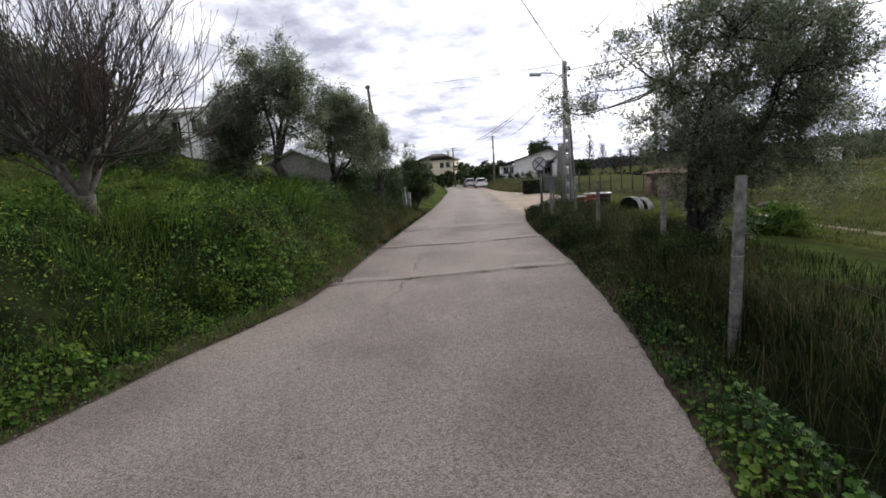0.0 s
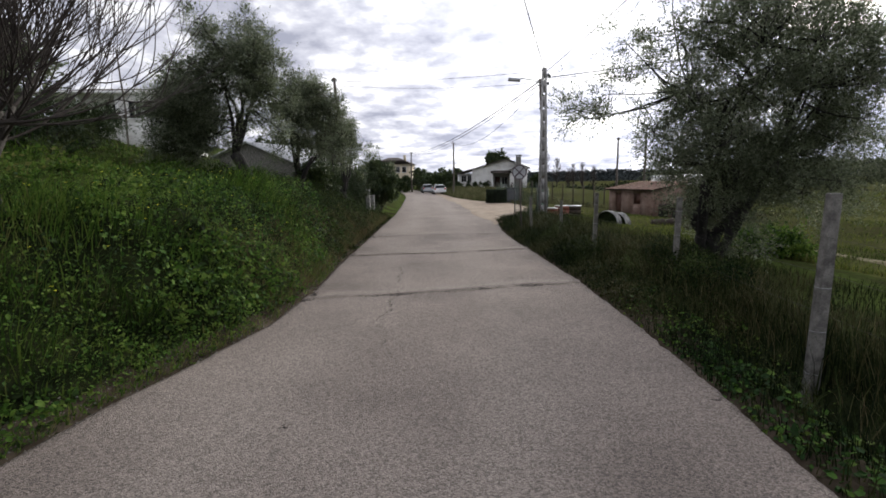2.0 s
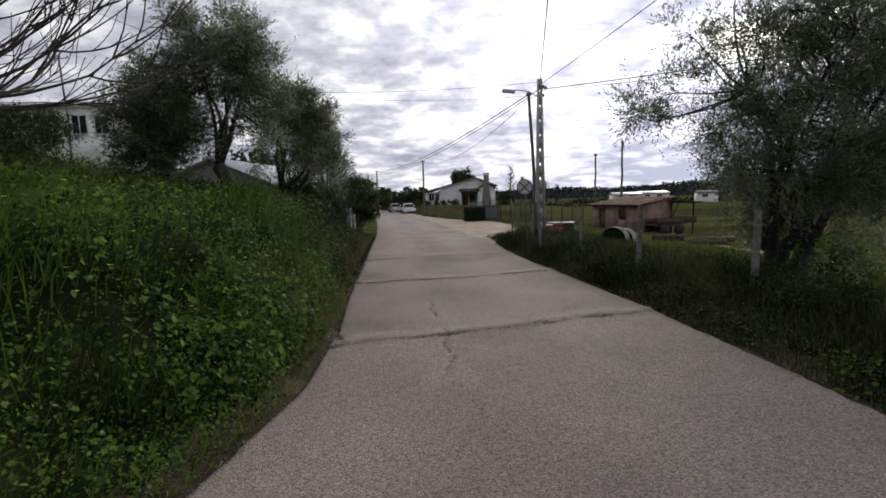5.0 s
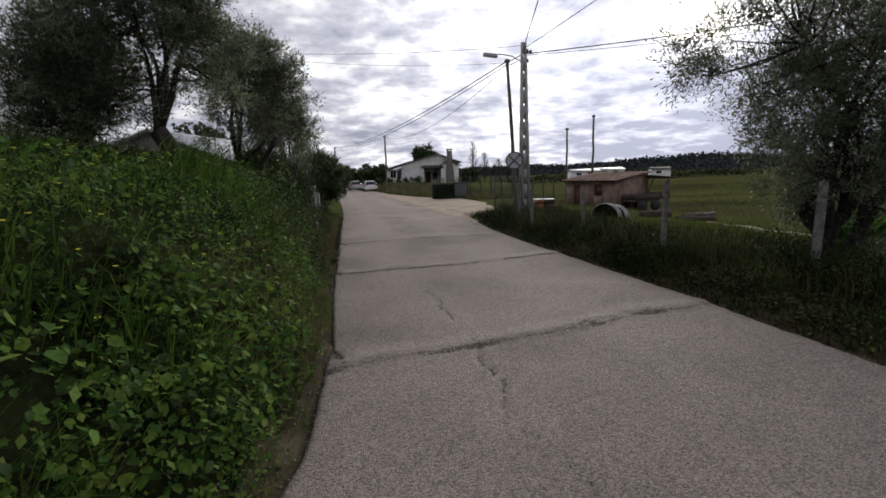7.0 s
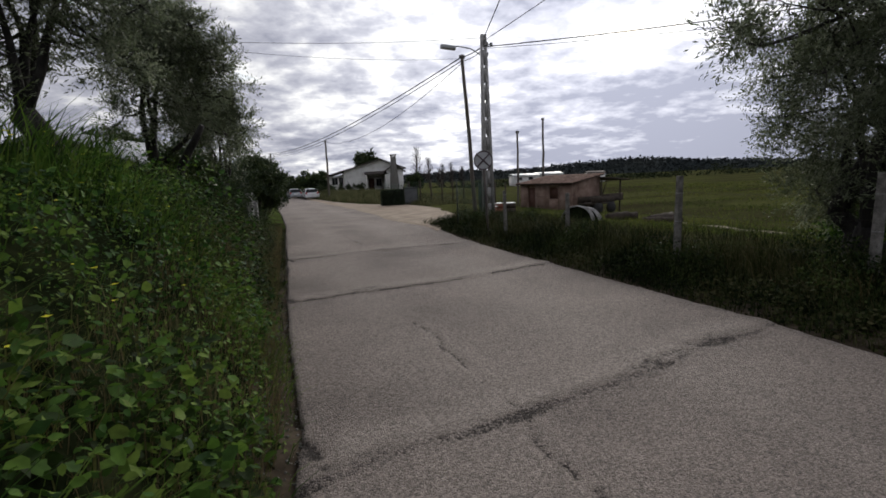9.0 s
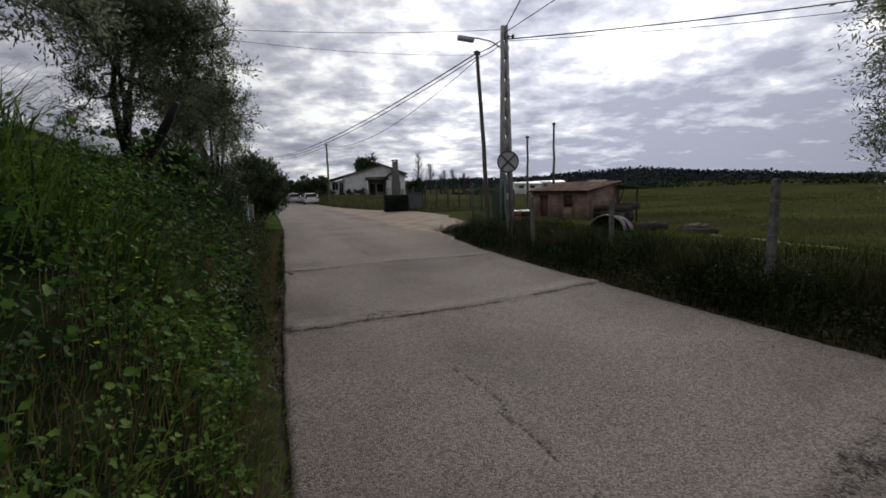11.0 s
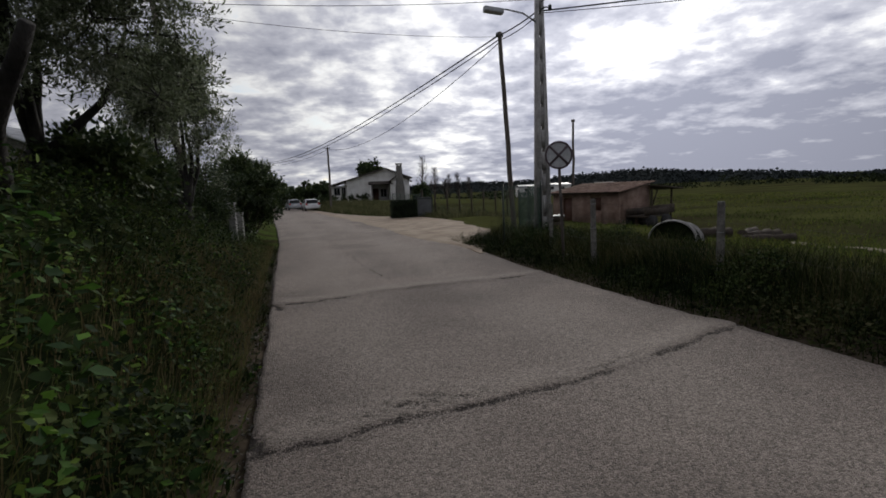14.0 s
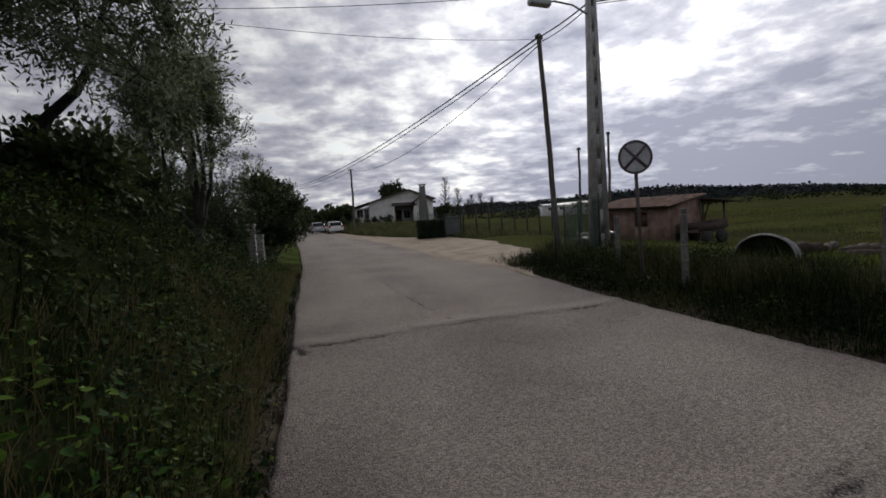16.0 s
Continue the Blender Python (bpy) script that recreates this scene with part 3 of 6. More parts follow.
        crack = np.maximum(crack, 0.85 * smooth(0.022, 0.006, best) * (0.55 + 0.45 * vnoise(x, y, 0.4, 71)))
    for sx, sy, sr in ((-0.66, 3.45, 0.06), (3.0, 4.15, 0.08), (0.2, 1.9, 0.05)):
        crack = np.maximum(crack, 0.75 * smooth(1.0, 0.4, np.hypot((x - sx) / sr, (y - sy) / (sr * 0.7))))
    edge = np.minimum(x - left_edge(y), right_edge(y) - x)
    dirt = smooth(0.10, 0.0, edge + (vnoise(x, y, 0.30, 80) - 0.5) * 0.16) * 0.34
    pale = pale * smooth(0.0, 0.3, edge)
    return z - 0.02 * crack, np.maximum(crack, dirt), pale


def build_road():
    ys = lines([(-8, 1, 0.2), (1, 6.6, 0.05), (6.6, 9.2, 0.018), (9.2, 11.6, 0.045), (11.6, 13.4, 0.022), (13.4, 22, 0.05), (22, 60, 0.4), (60, 131, 3)])
    n = 120
    t = np.linspace(0, 1, n)
    wl = (vnoise(ys * 0, ys, 0.9, 90) - 0.5) * 0.05 + (vnoise(ys * 0, ys, 0.16, 91) - 0.5) * 0.018 + (vnoise(ys * 0, ys, 0.06, 94) - 0.5) * 0.014
    wr = (vnoise(ys * 0, ys, 0.9, 92) - 0.5) * 0.03 + (vnoise(ys * 0, ys, 0.14, 93) - 0.5) * 0.03 + (vnoise(ys * 0, ys, 0.06, 95) - 0.5) * 0.02
    xl, xr = left_edge(ys) + wl, right_edge(ys) + wr
    X = xl[:, None] * (1 - t) + xr[:, None] * t
    Y = np.repeat(ys[:, None], n, 1)
    Z, crack, pale = road_shape(X, Y)
    # a thin skirt closes the broken edge
    X = np.hstack([X[:, :1], X, X[:, -1:]])
    Y = np.hstack([Y[:, :1], Y, Y[:, -1:]])
    Z = np.hstack([Z[:, :1] - 0.09, Z, Z[:, -1:] - 0.09])
    crack, pale = (np.hstack([a[:, :1], a, a[:, -1:]]) for a in (crack, pale))
    w = n + 2
    i, j = np.meshgrid(np.arange(len(ys) - 1), np.arange(w - 1), indexing="ij")
    f = np.stack([i * w + j, i * w + j + 1, (i + 1) * w + j + 1, (i + 1) * w + j], -1).reshape(-1, 4)
    me = mesh_from("road", np.stack([X, Y, Z], -1).reshape(-1, 3), f, M_ROAD, True)
    for name, data in (("crack", crack), ("pale", pale)):
        at = me.attributes.new(name, "FLOAT", "POINT")
        at.data.foreach_set("value", data.ravel().astype(np.float32))
    tagged(new("road", me), "worn grey asphalt lane with lifted cracked seams", "road", kind="structure")


APRON_Y = [19.6, 21.0, 22.5, 26, 30, 34, 37.2, 40, 44, 48, 56, 70]
APRON_X = [1.4, 2.0, 2.9, 3.4, 3.6, 3.3, 2.6, 0.6, -0.9, -2.2, -3.9, -6.9]


def build_apron():
    ys = lines([(19.6, 50, 0.25), (50, 70.1, 1)])
    t = np.linspace(0, 1, 30)
    inner = right_edge(ys) - 0.10 - 0.75 * smooth(20.5, 25, ys) + (vnoise(ys * 0, ys, 2.2, 101) - 0.5) * 0.3
    outer = np.interp(ys, APRON_Y, APRON_X) + (vnoise(ys * 0, ys, 0.8, 102) - 0.5) * 0.45
    X = inner[:, None] * (1 - t) + np.maximum(outer, inner + 0.02)[:, None] * t
    Y = np.repeat(ys[:, None], len(t), 1)
    Z = 0.028 + 0.014 * (vnoise(X, Y, 0.7, 103) - 0.4) * np.sin(np.pi * t)[None] - 0.025 * (t[None] < 0.04)
    w = len(t)
    i, j = np.meshgrid(np.arange(len(ys) - 1), np.arange(w - 1), indexing="ij")
    f = np.stack([i * w + j, i * w + j + 1, (i + 1) * w + j + 1, (i + 1) * w + j], -1).reshape(-1, 4)
    me = mesh_from("gravel_apron", np.stack([X, Y, Z], -1).reshape(-1, 3), f, M_GRAVEL, True)
    tagged(new("gravel_apron", me), "pale sandy gravel lay-by beside the lane", "gravel", kind="structure")


build_ground()
build_road()
build_apron()


# ---------------------------------------------------------------- trees
def crown_leaves(clumps, sprigs, rng, length=0.055, width=0.013, per=12, droop=0.25, reach=0.32):
    """Leafy shoots that rise from tufts set round each clump centre (x, y, z, radius)."""
    c = np.asarray(clumps, float)
    tufts = 7
    td = unit(rng.normal(size=(len(c), tufts, 3)) + np.array([0, 0, 0.3]))
    tuft = c[:, None, :3] + td * (c[:, 3, None, None] * (0.45 + 0.5 * rng.random((len(c), tufts, 1))))
    pick = rng.choice(len(c), sprigs, p=c[:, 3] ** 2 / (c[:, 3] ** 2).sum())
    which = rng.integers(0, tufts, sprigs)
    inner = rng.random(sprigs) < 0.15
    r = c[pick, 3]
    start = np.where(inner[:, None], c[pick, :3] + rng.normal(size=(sprigs, 3)) * (0.38 * r)[:, None],
                     tuft[pick, which] + rng.normal(size=(sprigs, 3)) * (0.17 * r)[:, None])
    d = unit(start - c[pick, :3])
    way = unit(d * 0.65 + rng.normal(size=(sprigs, 3)) * 0.42 + np.array([0, 0, 0.42 - droop]))
    ln = reach * (0.45 + 0.8 * rng.random(sprigs))
    shoot = (rng.random(sprigs) < 0.06) & (d[:, 2] > 0.1)
    ln = np.where(shoot, ln * 1.9, ln)
    way = np.where(shoot[:, None], unit(d * 0.35 + np.array([0, 0, 1.0]) + rng.normal(size=(sprigs, 3)) * 0.2), way)
    u = np.linspace(0.05, 1, per)
    pos = start[:, None] + way[:, None] * (ln[:, None] * u)[..., None]
    pos[..., 2] -= droop * ln[:, None] * u ** 2 * 0.6
    n = sprigs * per
    pos = pos.reshape(n, 3)
    rep_way = np.repeat(way, per, 0)
    side = unit(np.cross(rep_way, rng.normal(size=(n, 3))))
    along = unit(rep_way * 0.75 + side * 0.7 + rng.normal(size=(n, 3)) * 0.15)
    normal = unit(rng.normal(size=(n, 3)) + np.array([0, 0, 0.8]))
    s = 0.7 + 0.6 * rng.random(n)
    return leaves(pos, along, normal, length * s, width * s, LEAF_THIN, LEAF_THIN_F)


def limb(rng, a, b, bend=0.15, steps=7):
    a, b = np.asarray(a, float), np.asarray(b, float)
    t = np.linspace(0, 1, steps)[:, None]
    k = rng.normal(size=3) * bend * np.linalg.norm(b - a)
    return a + (b - a) * t + k * np.sin(np.pi * t) + rng.normal(size=(steps, 3)) * 0.02 * np.sin(np.pi * t)


def olive_tree(where, clumps, label, sprigs, seed, trunk=0.20, fork=0.9, stems=1, lean=(0, 0), leaf=(0.068, 0.0185), mat=None, per=9, reach=0.32, name="olive_tree"):
    """An olive: a gnarled trunk, limbs to every clump and a loose crown. Clumps are relative to the foot."""
    rng = np.random.default_rng(seed)
    ob = thing(name, label, "tree", where)
    wood = Pile()
    heads = []
    for k in range(stems):
        a = 2 * np.pi * k / max(stems, 1) + 0.6
        off = np.array([np.cos(a), np.sin(a), 0]) * (0.16 * (stems > 1))
        top = np.array([lean[0], lean[1], fork]) + off * 2.4 + rng.normal(size=3) * 0.05
        p = limb(rng, off + (0, 0, -0.25), top, 0.10, 9)
        r = np.linspace(trunk * 1.35, trunk * 0.72, 9) * (1 + 0.13 * rng.normal(size=9))
        r[0] *= 1.3
        wood.tube(p, r / (stems ** 0.4), 11)
        heads.append(top)
    cl = np.asarray(clumps, float)
    mid = cl[:, :3].mean(0)
    spread = cl[:, :3].std(0) * 1.1
    arms = []
    for k in range(max(5, 2 * stems + 2)):
        h = heads[k % len(heads)]
        a = 2 * np.pi * k / max(5, 2 * stems + 2) + rng.random()
        end = mid + spread * np.array([np.cos(a), np.sin(a), 0.0 + 0.8 * rng.random()])
        end[2] = max(end[2], h[2] + 0.75 * np.hypot(*(end - h)[:2]))
        p = limb(rng, h - np.array([0, 0, 0.06]), end, 0.06, 9)
        wood.tube(p, trunk * 0.33 * np.linspace(1, 0, 9) ** 1.3 + 0.012, 8)
        arms.append(p)
    nodes = np.vstack([p[3:] for p in arms])
    for x, y, z, rad in clumps:
        c = np.array((x, y, z))
        q = nodes[int(np.argmin(np.linalg.norm(nodes - c, axis=1)))]
        wood.tube(limb(rng, q, c, 0.12, 5), np.linspace(0.022, 0.008, 5), 5, cap=False)
        for _ in range(5):
            e = c + unit(rng.normal(size=3)) * rad * (0.5 + 0.6 * rng.random())
            wood.tube(limb(rng, c, e, 0.10, 4), np.linspace(0.008, 0.003, 4), 3, cap=False)
    piece("trunk", wood, M_BARK, ob, shade=True)
    v, f = crown_leaves(clumps, sprigs, rng, leaf[0], leaf[1], per=per, reach=reach)
    me = mesh_from("crown", v, f, mat or M_OLIVE)
    cr = new("crown", me)
    cr.parent = ob
    return ob


def ring_clumps(rng, centre, radii, count, r0, r1):
    """Clumps spread through an egg-shaped crown, most near its outside."""
    d = unit(rng.normal(size=(count, 3)))
    k = (0.25 + 0.75 * rng.random(count)) ** 0.6
    p = np.asarray(centre) + d * k[:, None] * np.asarray(radii)
    return [(*q, r0 + (r1 - r0) * rng.random()) for q in p]


def foot(x, y):
    return (x, y, float(ground_height(x, y)) - 0.03)


def rel(where, clumps):
    return [(x - where[0], y - where[1], z - where[2], r) for x, y, z, r in clumps]


G = np.random.default_rng(11)
# three olives on the bank, one further along the lane
w = foot(-5.05, 11.1)
olive_tree(w, rel(w, ring_clumps(G, (-5.0, 11.1, 4.55), (1.05, 0.95, 1.15), 36, 0.2, 0.42) + [(-5.5, 10.9, 3.2, .32), (-5.9, 11.1, 3.1, .3), (-4.5, 11.2, 3.4, .3), (-4.1, 11.1, 3.3, .32), (-5.6, 10.7, 5.75, .25), (-4.7, 11.1, 5.8, .25), (-5.75, 11.0, 5.45, .3), (-5.65, 11.1, 5.0, .36), (-4.35, 11.1, 5.25, .36), (-4.1, 11.2, 4.7, .4), (-5.9, 11.3, 3.6, .36), (-6.1, 11.4, 4.3, .3), (-3.95, 11.4, 4.0, .34), (-5.3, 10.9, 3.5, .3)]),
           "grey-green olive tree with a leaning gnarled trunk on the bank", 6000, 21, 0.17, 1.0, lean=(-0.16, -0.15))
w = foot(-6.3, 11.0)
olive_tree(w, rel(w, ring_clumps(G, (-6.5, 11.0, 3.7), (0.68, 0.75, 0.88), 34, 0.2, 0.42) + [(-6.45, 10.60, 2.63, .35), (-5.85, 10.70, 2.63, .3), (-6.85, 10.60, 2.53, .3), (-5.60, 11.00, 3.58, .3), (-6.55, 11.00, 4.68, .3), (-6.15, 11.00, 4.73, .25), (-5.75, 10.90, 3.08, .4), (-6.15, 10.80, 2.83, .35), (-6.95, 10.90, 2.83, .3), (-7.25, 11.00, 4.08, .3)]),
           "dense dark round-crowned olive tree on the bank", 6400, 22, 0.28, 0.4)
w = foot(-5.2, 15.15)
olive_tree(w, rel(w, ring_clumps(G, (-4.7, 14.7, 4.15), (1.05, 1.05, 1.05), 40, 0.2, 0.42) + [(-5.7, 14.5, 3.0, .32), (-3.5, 14.6, 2.9, .3), (-3.8, 14.4, 2.75, .3), (-4.9, 14.1, 3.0, .3), (-4.0, 15.2, 2.8, .3), (-5.4, 14.7, 5.0, .35), (-4.7, 14.7, 5.1, .33), (-3.6, 14.6, 4.3, .3), (-3.65, 14.8, 3.5, .3), (-4.3, 14.6, 3.3, .38), (-4.7, 13.9, 3.7, .38), (-5.25, 14.0, 4.1, .4)] ),
           "spreading olive tree with forked trunk on the bank", 6600, 23, 0.18, 0.6, lean=(-0.2, 0.0))
w = foot(-5.3, 19.6)
olive_tree(w, rel(w, ring_clumps(G, (-5.4, 19.5, 3.8), (0.8, 0.85, 0.75), 34, 0.2, 0.4) + [(-5.4, 19.5, 4.7, .3), (-4.9, 19.5, 4.6, .25), (-4.5, 19.5, 3.2, .3), (-5.9, 19.3, 2.9, .3), (-5.1, 19.3, 2.75, .3), (-4.6, 19.4, 2.8, .25)]),
           "smaller olive tree beside the lane", 6400, 24, 0.16, 0.7)
# the big olive behind the fence
w = (5.55, 9.75, float(ground_height(5.55, 9.75)))
big = ring_clumps(G, (6.0, 9.7, 3.35), (2.0, 2.0, 2.35), 115, 0.22, 0.5)
big += [(5.6, 9.0, 1.1, .5), (5.2, 10.3, 1.3, .5),
        (2.55, 9.2, 3.25, .30), (2.95, 9.3, 3.05, .36), (3.3, 9.3, 3.5, .4), (3.6, 9.4, 4.4, .42), (4.4, 9.5, 5.4, .5), (5.6, 9.6, 5.9, .5), (6.8, 9.7, 5.4, .5),
        (7.6, 9.9, 4.2, .5), (7.8, 9.8, 2.8, .45), (7.5, 10.0, 2.2, .5), (8.1, 10.4, 2.5, .5), (6.2, 9.4, 1.7, .45), (6.9, 9.6, 2.0, .45), (8.6, 10.2, 1.6, .5), (8.2, 10.4, 1.25, .5), (8.9, 10.6, 2.2, .5), (7.6, 10.2, 1.5, .45), (4.6, 9.4, 2.2, .4), (4.2, 9.5, 2.8, .4), (5.0, 9.0, 1.7, .4)]
olive_tree(w, rel(w, big), "large olive tree with several dark stems behind the fence", 22500, 25, 0.24, 0.75, stems=4, per=8, reach=0.36)
# evergreen behind the bare tree
w = foot(-10.4, 9.6)
olive_tree(w, rel(w, ring_clumps(G, (-10.9, 9.6, 4.75), (1.8, 1.5, 1.15), 46, 0.4, 0.75)), "dull green broad tree on the slope behind the bare tree", 3800, 27, 0.22, 0.8, stems=2, leaf=(0.125, 0.05), per=9)
w = foot(-15.5, 10.5)
olive_tree(w, rel(w, ring_clumps(G, (-15.5, 10.5, 4.9), (2.4, 1.7, 1.2), 34, 0.4, 0.7)), "dull green broad tree on the slope", 3000, 28, 0.22, 0.8, stems=2, leaf=(0.085, 0.024))


def bare_tree(where, label, seed):
    """A leafless fig: two pale limbs, then long upswept rods."""
    rng = np.random.default_rng(seed)
    ob = thing("bare_tree", label, "tree", where)
    wood = Pile()
    wood.tube(limb(rng, (0.02, 0, -0.25), (0, 0, 0.45), 0.05, 6), np.linspace(0.16, 0.125, 6), 12)
    arms = [((0, 0, 0.36), (-0.72, 0.05, 1.15), 0.10), ((0, 0, 0.36), (0.36, 0.0, 1.12), 0.095), ((0, 0, 0.4), (0.05, 0.45, 1.25), 0.06), ((0, 0.0, 0.4), (-0.15, -0.5, 1.15), 0.06)]

    def grow(rods, p, d, ln, r, depth):
        d = unit(np.asarray(d, float))
        q = np.asarray(p, float)
        pts, k = [q], 7
        for i in range(k):
            d = unit(d + np.array([0, 0, 0.12]) + rng.normal(size=3) * 0.07)
            q = q + d * ln / k
            pts.append(q)
        rods.tube(pts, np.linspace(r, max(0.0035, r * 0.35), k + 1), 5 if r > 0.012 else 4, cap=False)
        if depth:
            for _ in range(5 if depth == 2 else 3):
                i = rng.integers(2, k + 1)
                side = unit(rng.normal(size=3) * np.array([1, 1, 0.5]))
                grow(rods, pts[i], unit(pts[i] - pts[i - 1]) * 0.9 + side * 0.6, ln * (0.45 + 0.3 * rng.random()), max(0.004, r * 0.5), depth - 1)

    for a, b, r in arms:
        p = limb(rng, a, b, 0.08, 6)
        wood.tube(p, np.linspace(r, r * 0.55, 6), 9)
        for i in range(17):
            base = p[rng.integers(3, 6)]
            az = rng.random() * 2 * np.pi
            tilt = 0.35 + 1.15 * rng.random()
            rods = Pile()
            grow(rods, base, (np.cos(az) * tilt + b[0] * 0.6, np.sin(az) * tilt, 0.45 + 0.35 * rng.random()), 1.45 + 0.8 * rng.random(), 0.017, 2)
            piece("branch", rods, M_TWIG, ob, "thin bare upswept branch")
    for way, ln in (((1.1, 1.5, 0.30), 1.9), ((1.3, 1.1, 0.12), 1.7), ((0.9, 1.7, 0.10), 1.8), ((1.0, 1.3, -0.05), 1.6)):
        rods = Pile()
        grow(rods, (0.30, 0.0, 1.0), way, ln, 0.018, 2)
        piece("branch", rods, M_TWIG, ob, "long low sweeping bare branch")
    piece("trunk", wood, M_FIG, ob, shade=True)
    return ob


bare_tree(foot(-4.75, 4.85), "leafless fig tree with pale forked trunk on the bank", 31)


def stump(where):
    ob = thing("cut_trunk", "leaning pale cut-off trunk on the bank", "tree stump", where)
    p = Pile()
    rng = np.random.default_rng(5)
    p.tube(limb(rng, (-0.12, 0.10, -0.2), (0.62, -0.61, 2.64 - where[2]), 0.03, 8), np.linspace(0.075, 0.042, 8) * (1 + .08 * rng.normal(size=8)), 10)
    piece("trunk", p, M_BARK, ob, shade=True)


stump(foot(-4.2, 12.55))


def bush(where, radii, n, label, seed, mat, leaf=(0.07, 0.03), name="bush", clumps=18):
    rng = np.random.default_rng(seed)
    ob = thing(name, label, "bush", where)
    cl = ring_clumps(rng, (0, 0, radii[2] * 0.9), radii, clumps, 0.25 * min(radii), 0.5 * min(radii))
    wood = Pile()
    for c in cl:
        wood.tube(limb(rng, (rng.normal() * 0.1, rng.normal() * 0.1, -0.1), c[:3], 0.1, 5), np.linspace(0.03, 0.008, 5), 5, cap=False)
    piece("stem_frame", wood, M_TWIG, ob)
    v, f = crown_leaves(cl, n, rng, leaf[0], leaf[1], per=9, reach=0.28)
    cr = new("foliage", mesh_from("foliage", v, f, mat))
    cr.parent = ob


DARK = "dark evergreen bush at the roadside"
bush(foot(-6.6, 22.6), (1.2, 1.2, 1.55), 2000, DARK, 41, M_BUSH)
bush(foot(-6.4, 23.2), (1.2, 1.2, 1.35), 1400, DARK, 42, M_BUSH)
bush(foot(-5.4, 26.0), (1.1, 1.5, 1.8), 3000, DARK, 48, M_BUSH, (0.09, 0.045))
bush(foot(-6.2, 30.0), (1.0, 1.6, 1.9), 1900, "grey-green olive bush at the roadside", 43, M_OLIVE, (0.08, 0.025))
bush(foot(-8.2, 24.5), (1.3, 1.5, 1.4), 1000, DARK, 44, M_BUSH, (0.08, 0.035))
bush(foot(-8.0, 33.0), (1.2, 2.5, 1.3), 1100, DARK, 45, M_BUSH, (0.10, 0.05))
bush(foot(-5.0, 15.9), (0.55, 0.8, 0.42), 1500, "dark leafy bush on the crest of the bank", 46, M_BUSH, (0.08, 0.05))
bush(foot(-10.2, 12.0), (0.9, 0.9, 0.62), 1400, "dark leafy bush on the slope below the white cottage", 49, M_BUSH)
bush(foot(-7.9, 8.6), (0.9, 0.9, 0.5), 1000, "low leafy bush on the slope", 47, M_BUSH)
for k, (bx, by, rr, hh) in enumerate(((-13.5, 74, 2.6, 1.4), (-9.0, 84, 3.0, 1.5), (-13, 92, 3.5, 2.6), (-7.5, 96, 3.4, 2.4), (-2.0, 100, 4, 2.2), (-26, 60, 4, 3.0), (-19, 50, 3, 2.5), (-14.5, 42, 2.2, 1.8), (-11, 88, 2.2, 2.0), (-8.8, 78, 2.4, 1.55), (-5.4, 79, 1.8, 1.5))):
    bush(foot(bx, by), (rr, rr, hh * 0.78), 420, "dark green shrubbery beyond the lane's bend", 60 + k, M_BUSH, (0.36, 0.24), clumps=16)
bush(foot(8.9, 71.5), (1.1, 1.0, 1.05), 420, "dark green shrub beside the house wall", 75, M_BUSH, (0.28, 0.18), clumps=14)
bush(foot(7.3, 10.9), (0.9, 0.6, 0.32), 700, "yellow-green weedy shrub under the big olive", 76, M_IVY, (0.07, 0.04))
# low planting before the house
for k, (bx, by) in enumerate(((-1.8, 69.5), (-3.2, 68.5), (-0.4, 70.2), (1.0, 70.4), (-4.6, 68.2), (-5.8, 68.6), (-7.0, 69))):
    bush(foot(bx, by), (0.6, 0.5, 0.5), 180, "small dark garden shrub before the house", 80 + k, M_BUSH, (0.12, 0.07), clumps=8)
# dark clipped hedge by the lay-by


def hedge(where, half, height, seed):
    rng = np.random.default_rng(seed)
    ob = thing("hedge", "dark clipped hedge beside the lay-by", "hedge", where)
    n = 16000
    p = rng.uniform(-1, 1, (n, 3))
    face = rng.integers(0, 3, n)
    p[np.arange(n), face] = np.sign(p[np.arange(n), face]) * (1 - 0.12 * rng.random(n))
    pos = p * np.array([half[0], half[1], height / 2]) + np.array([0, 0, height / 2])
    pos += rng.normal(size=(n, 3)) * 0.02
    v, f = leaves(pos, unit(rng.normal(size=(n, 3))), unit(p ** 3 + rng.normal(size=(n, 3)) * 0.5), 0.08, 0.06, LEAF_THIN, LEAF_THIN_F)
    new("foliage", mesh_from("foliage", v, f, M_SHADECLOTH)).parent = ob
    q = Pile()
    q.box((-half[0] * 0.8, -half[1] * 0.7, -0.2), (half[0] * 0.8, half[1] * 0.7, height * 0.88))
    piece("core", q, M_LOG, ob, "dark inner branches")


hedge((1.72, 37.2, -0.08), (0.76, 0.4), 1.15, 90)


def sheet_gate(where):
    """A closed sheet-metal gate between two posts."""
    ob = thing("metal_gate", "closed grey sheet-metal gate beside the clipped hedge", "gate", where)
    part("leaf", box_bm((-0.44, -0.02, 0.12), (0.44, 0.02, 1.28), 0.006), M_DULLSHEET, ob)
    for x in (-0.5, 0.5):
        part("post", box_bm((x - 0.04, -0.04, -0.2), (x + 0.04, 0.04, 1.36), 0.01), M_DARKSTEEL, ob)
    for z in (0.2, 1.2):
        part("rail", box_bm((-0.45, -0.045, z - 0.03), (0.45, -0.022, z + 0.03), 0.004), M_DARKSTEEL, ob)


sheet_gate((3.04, 37.2, -0.06))
# round tree behind the house
w = foot(3.4, 86)
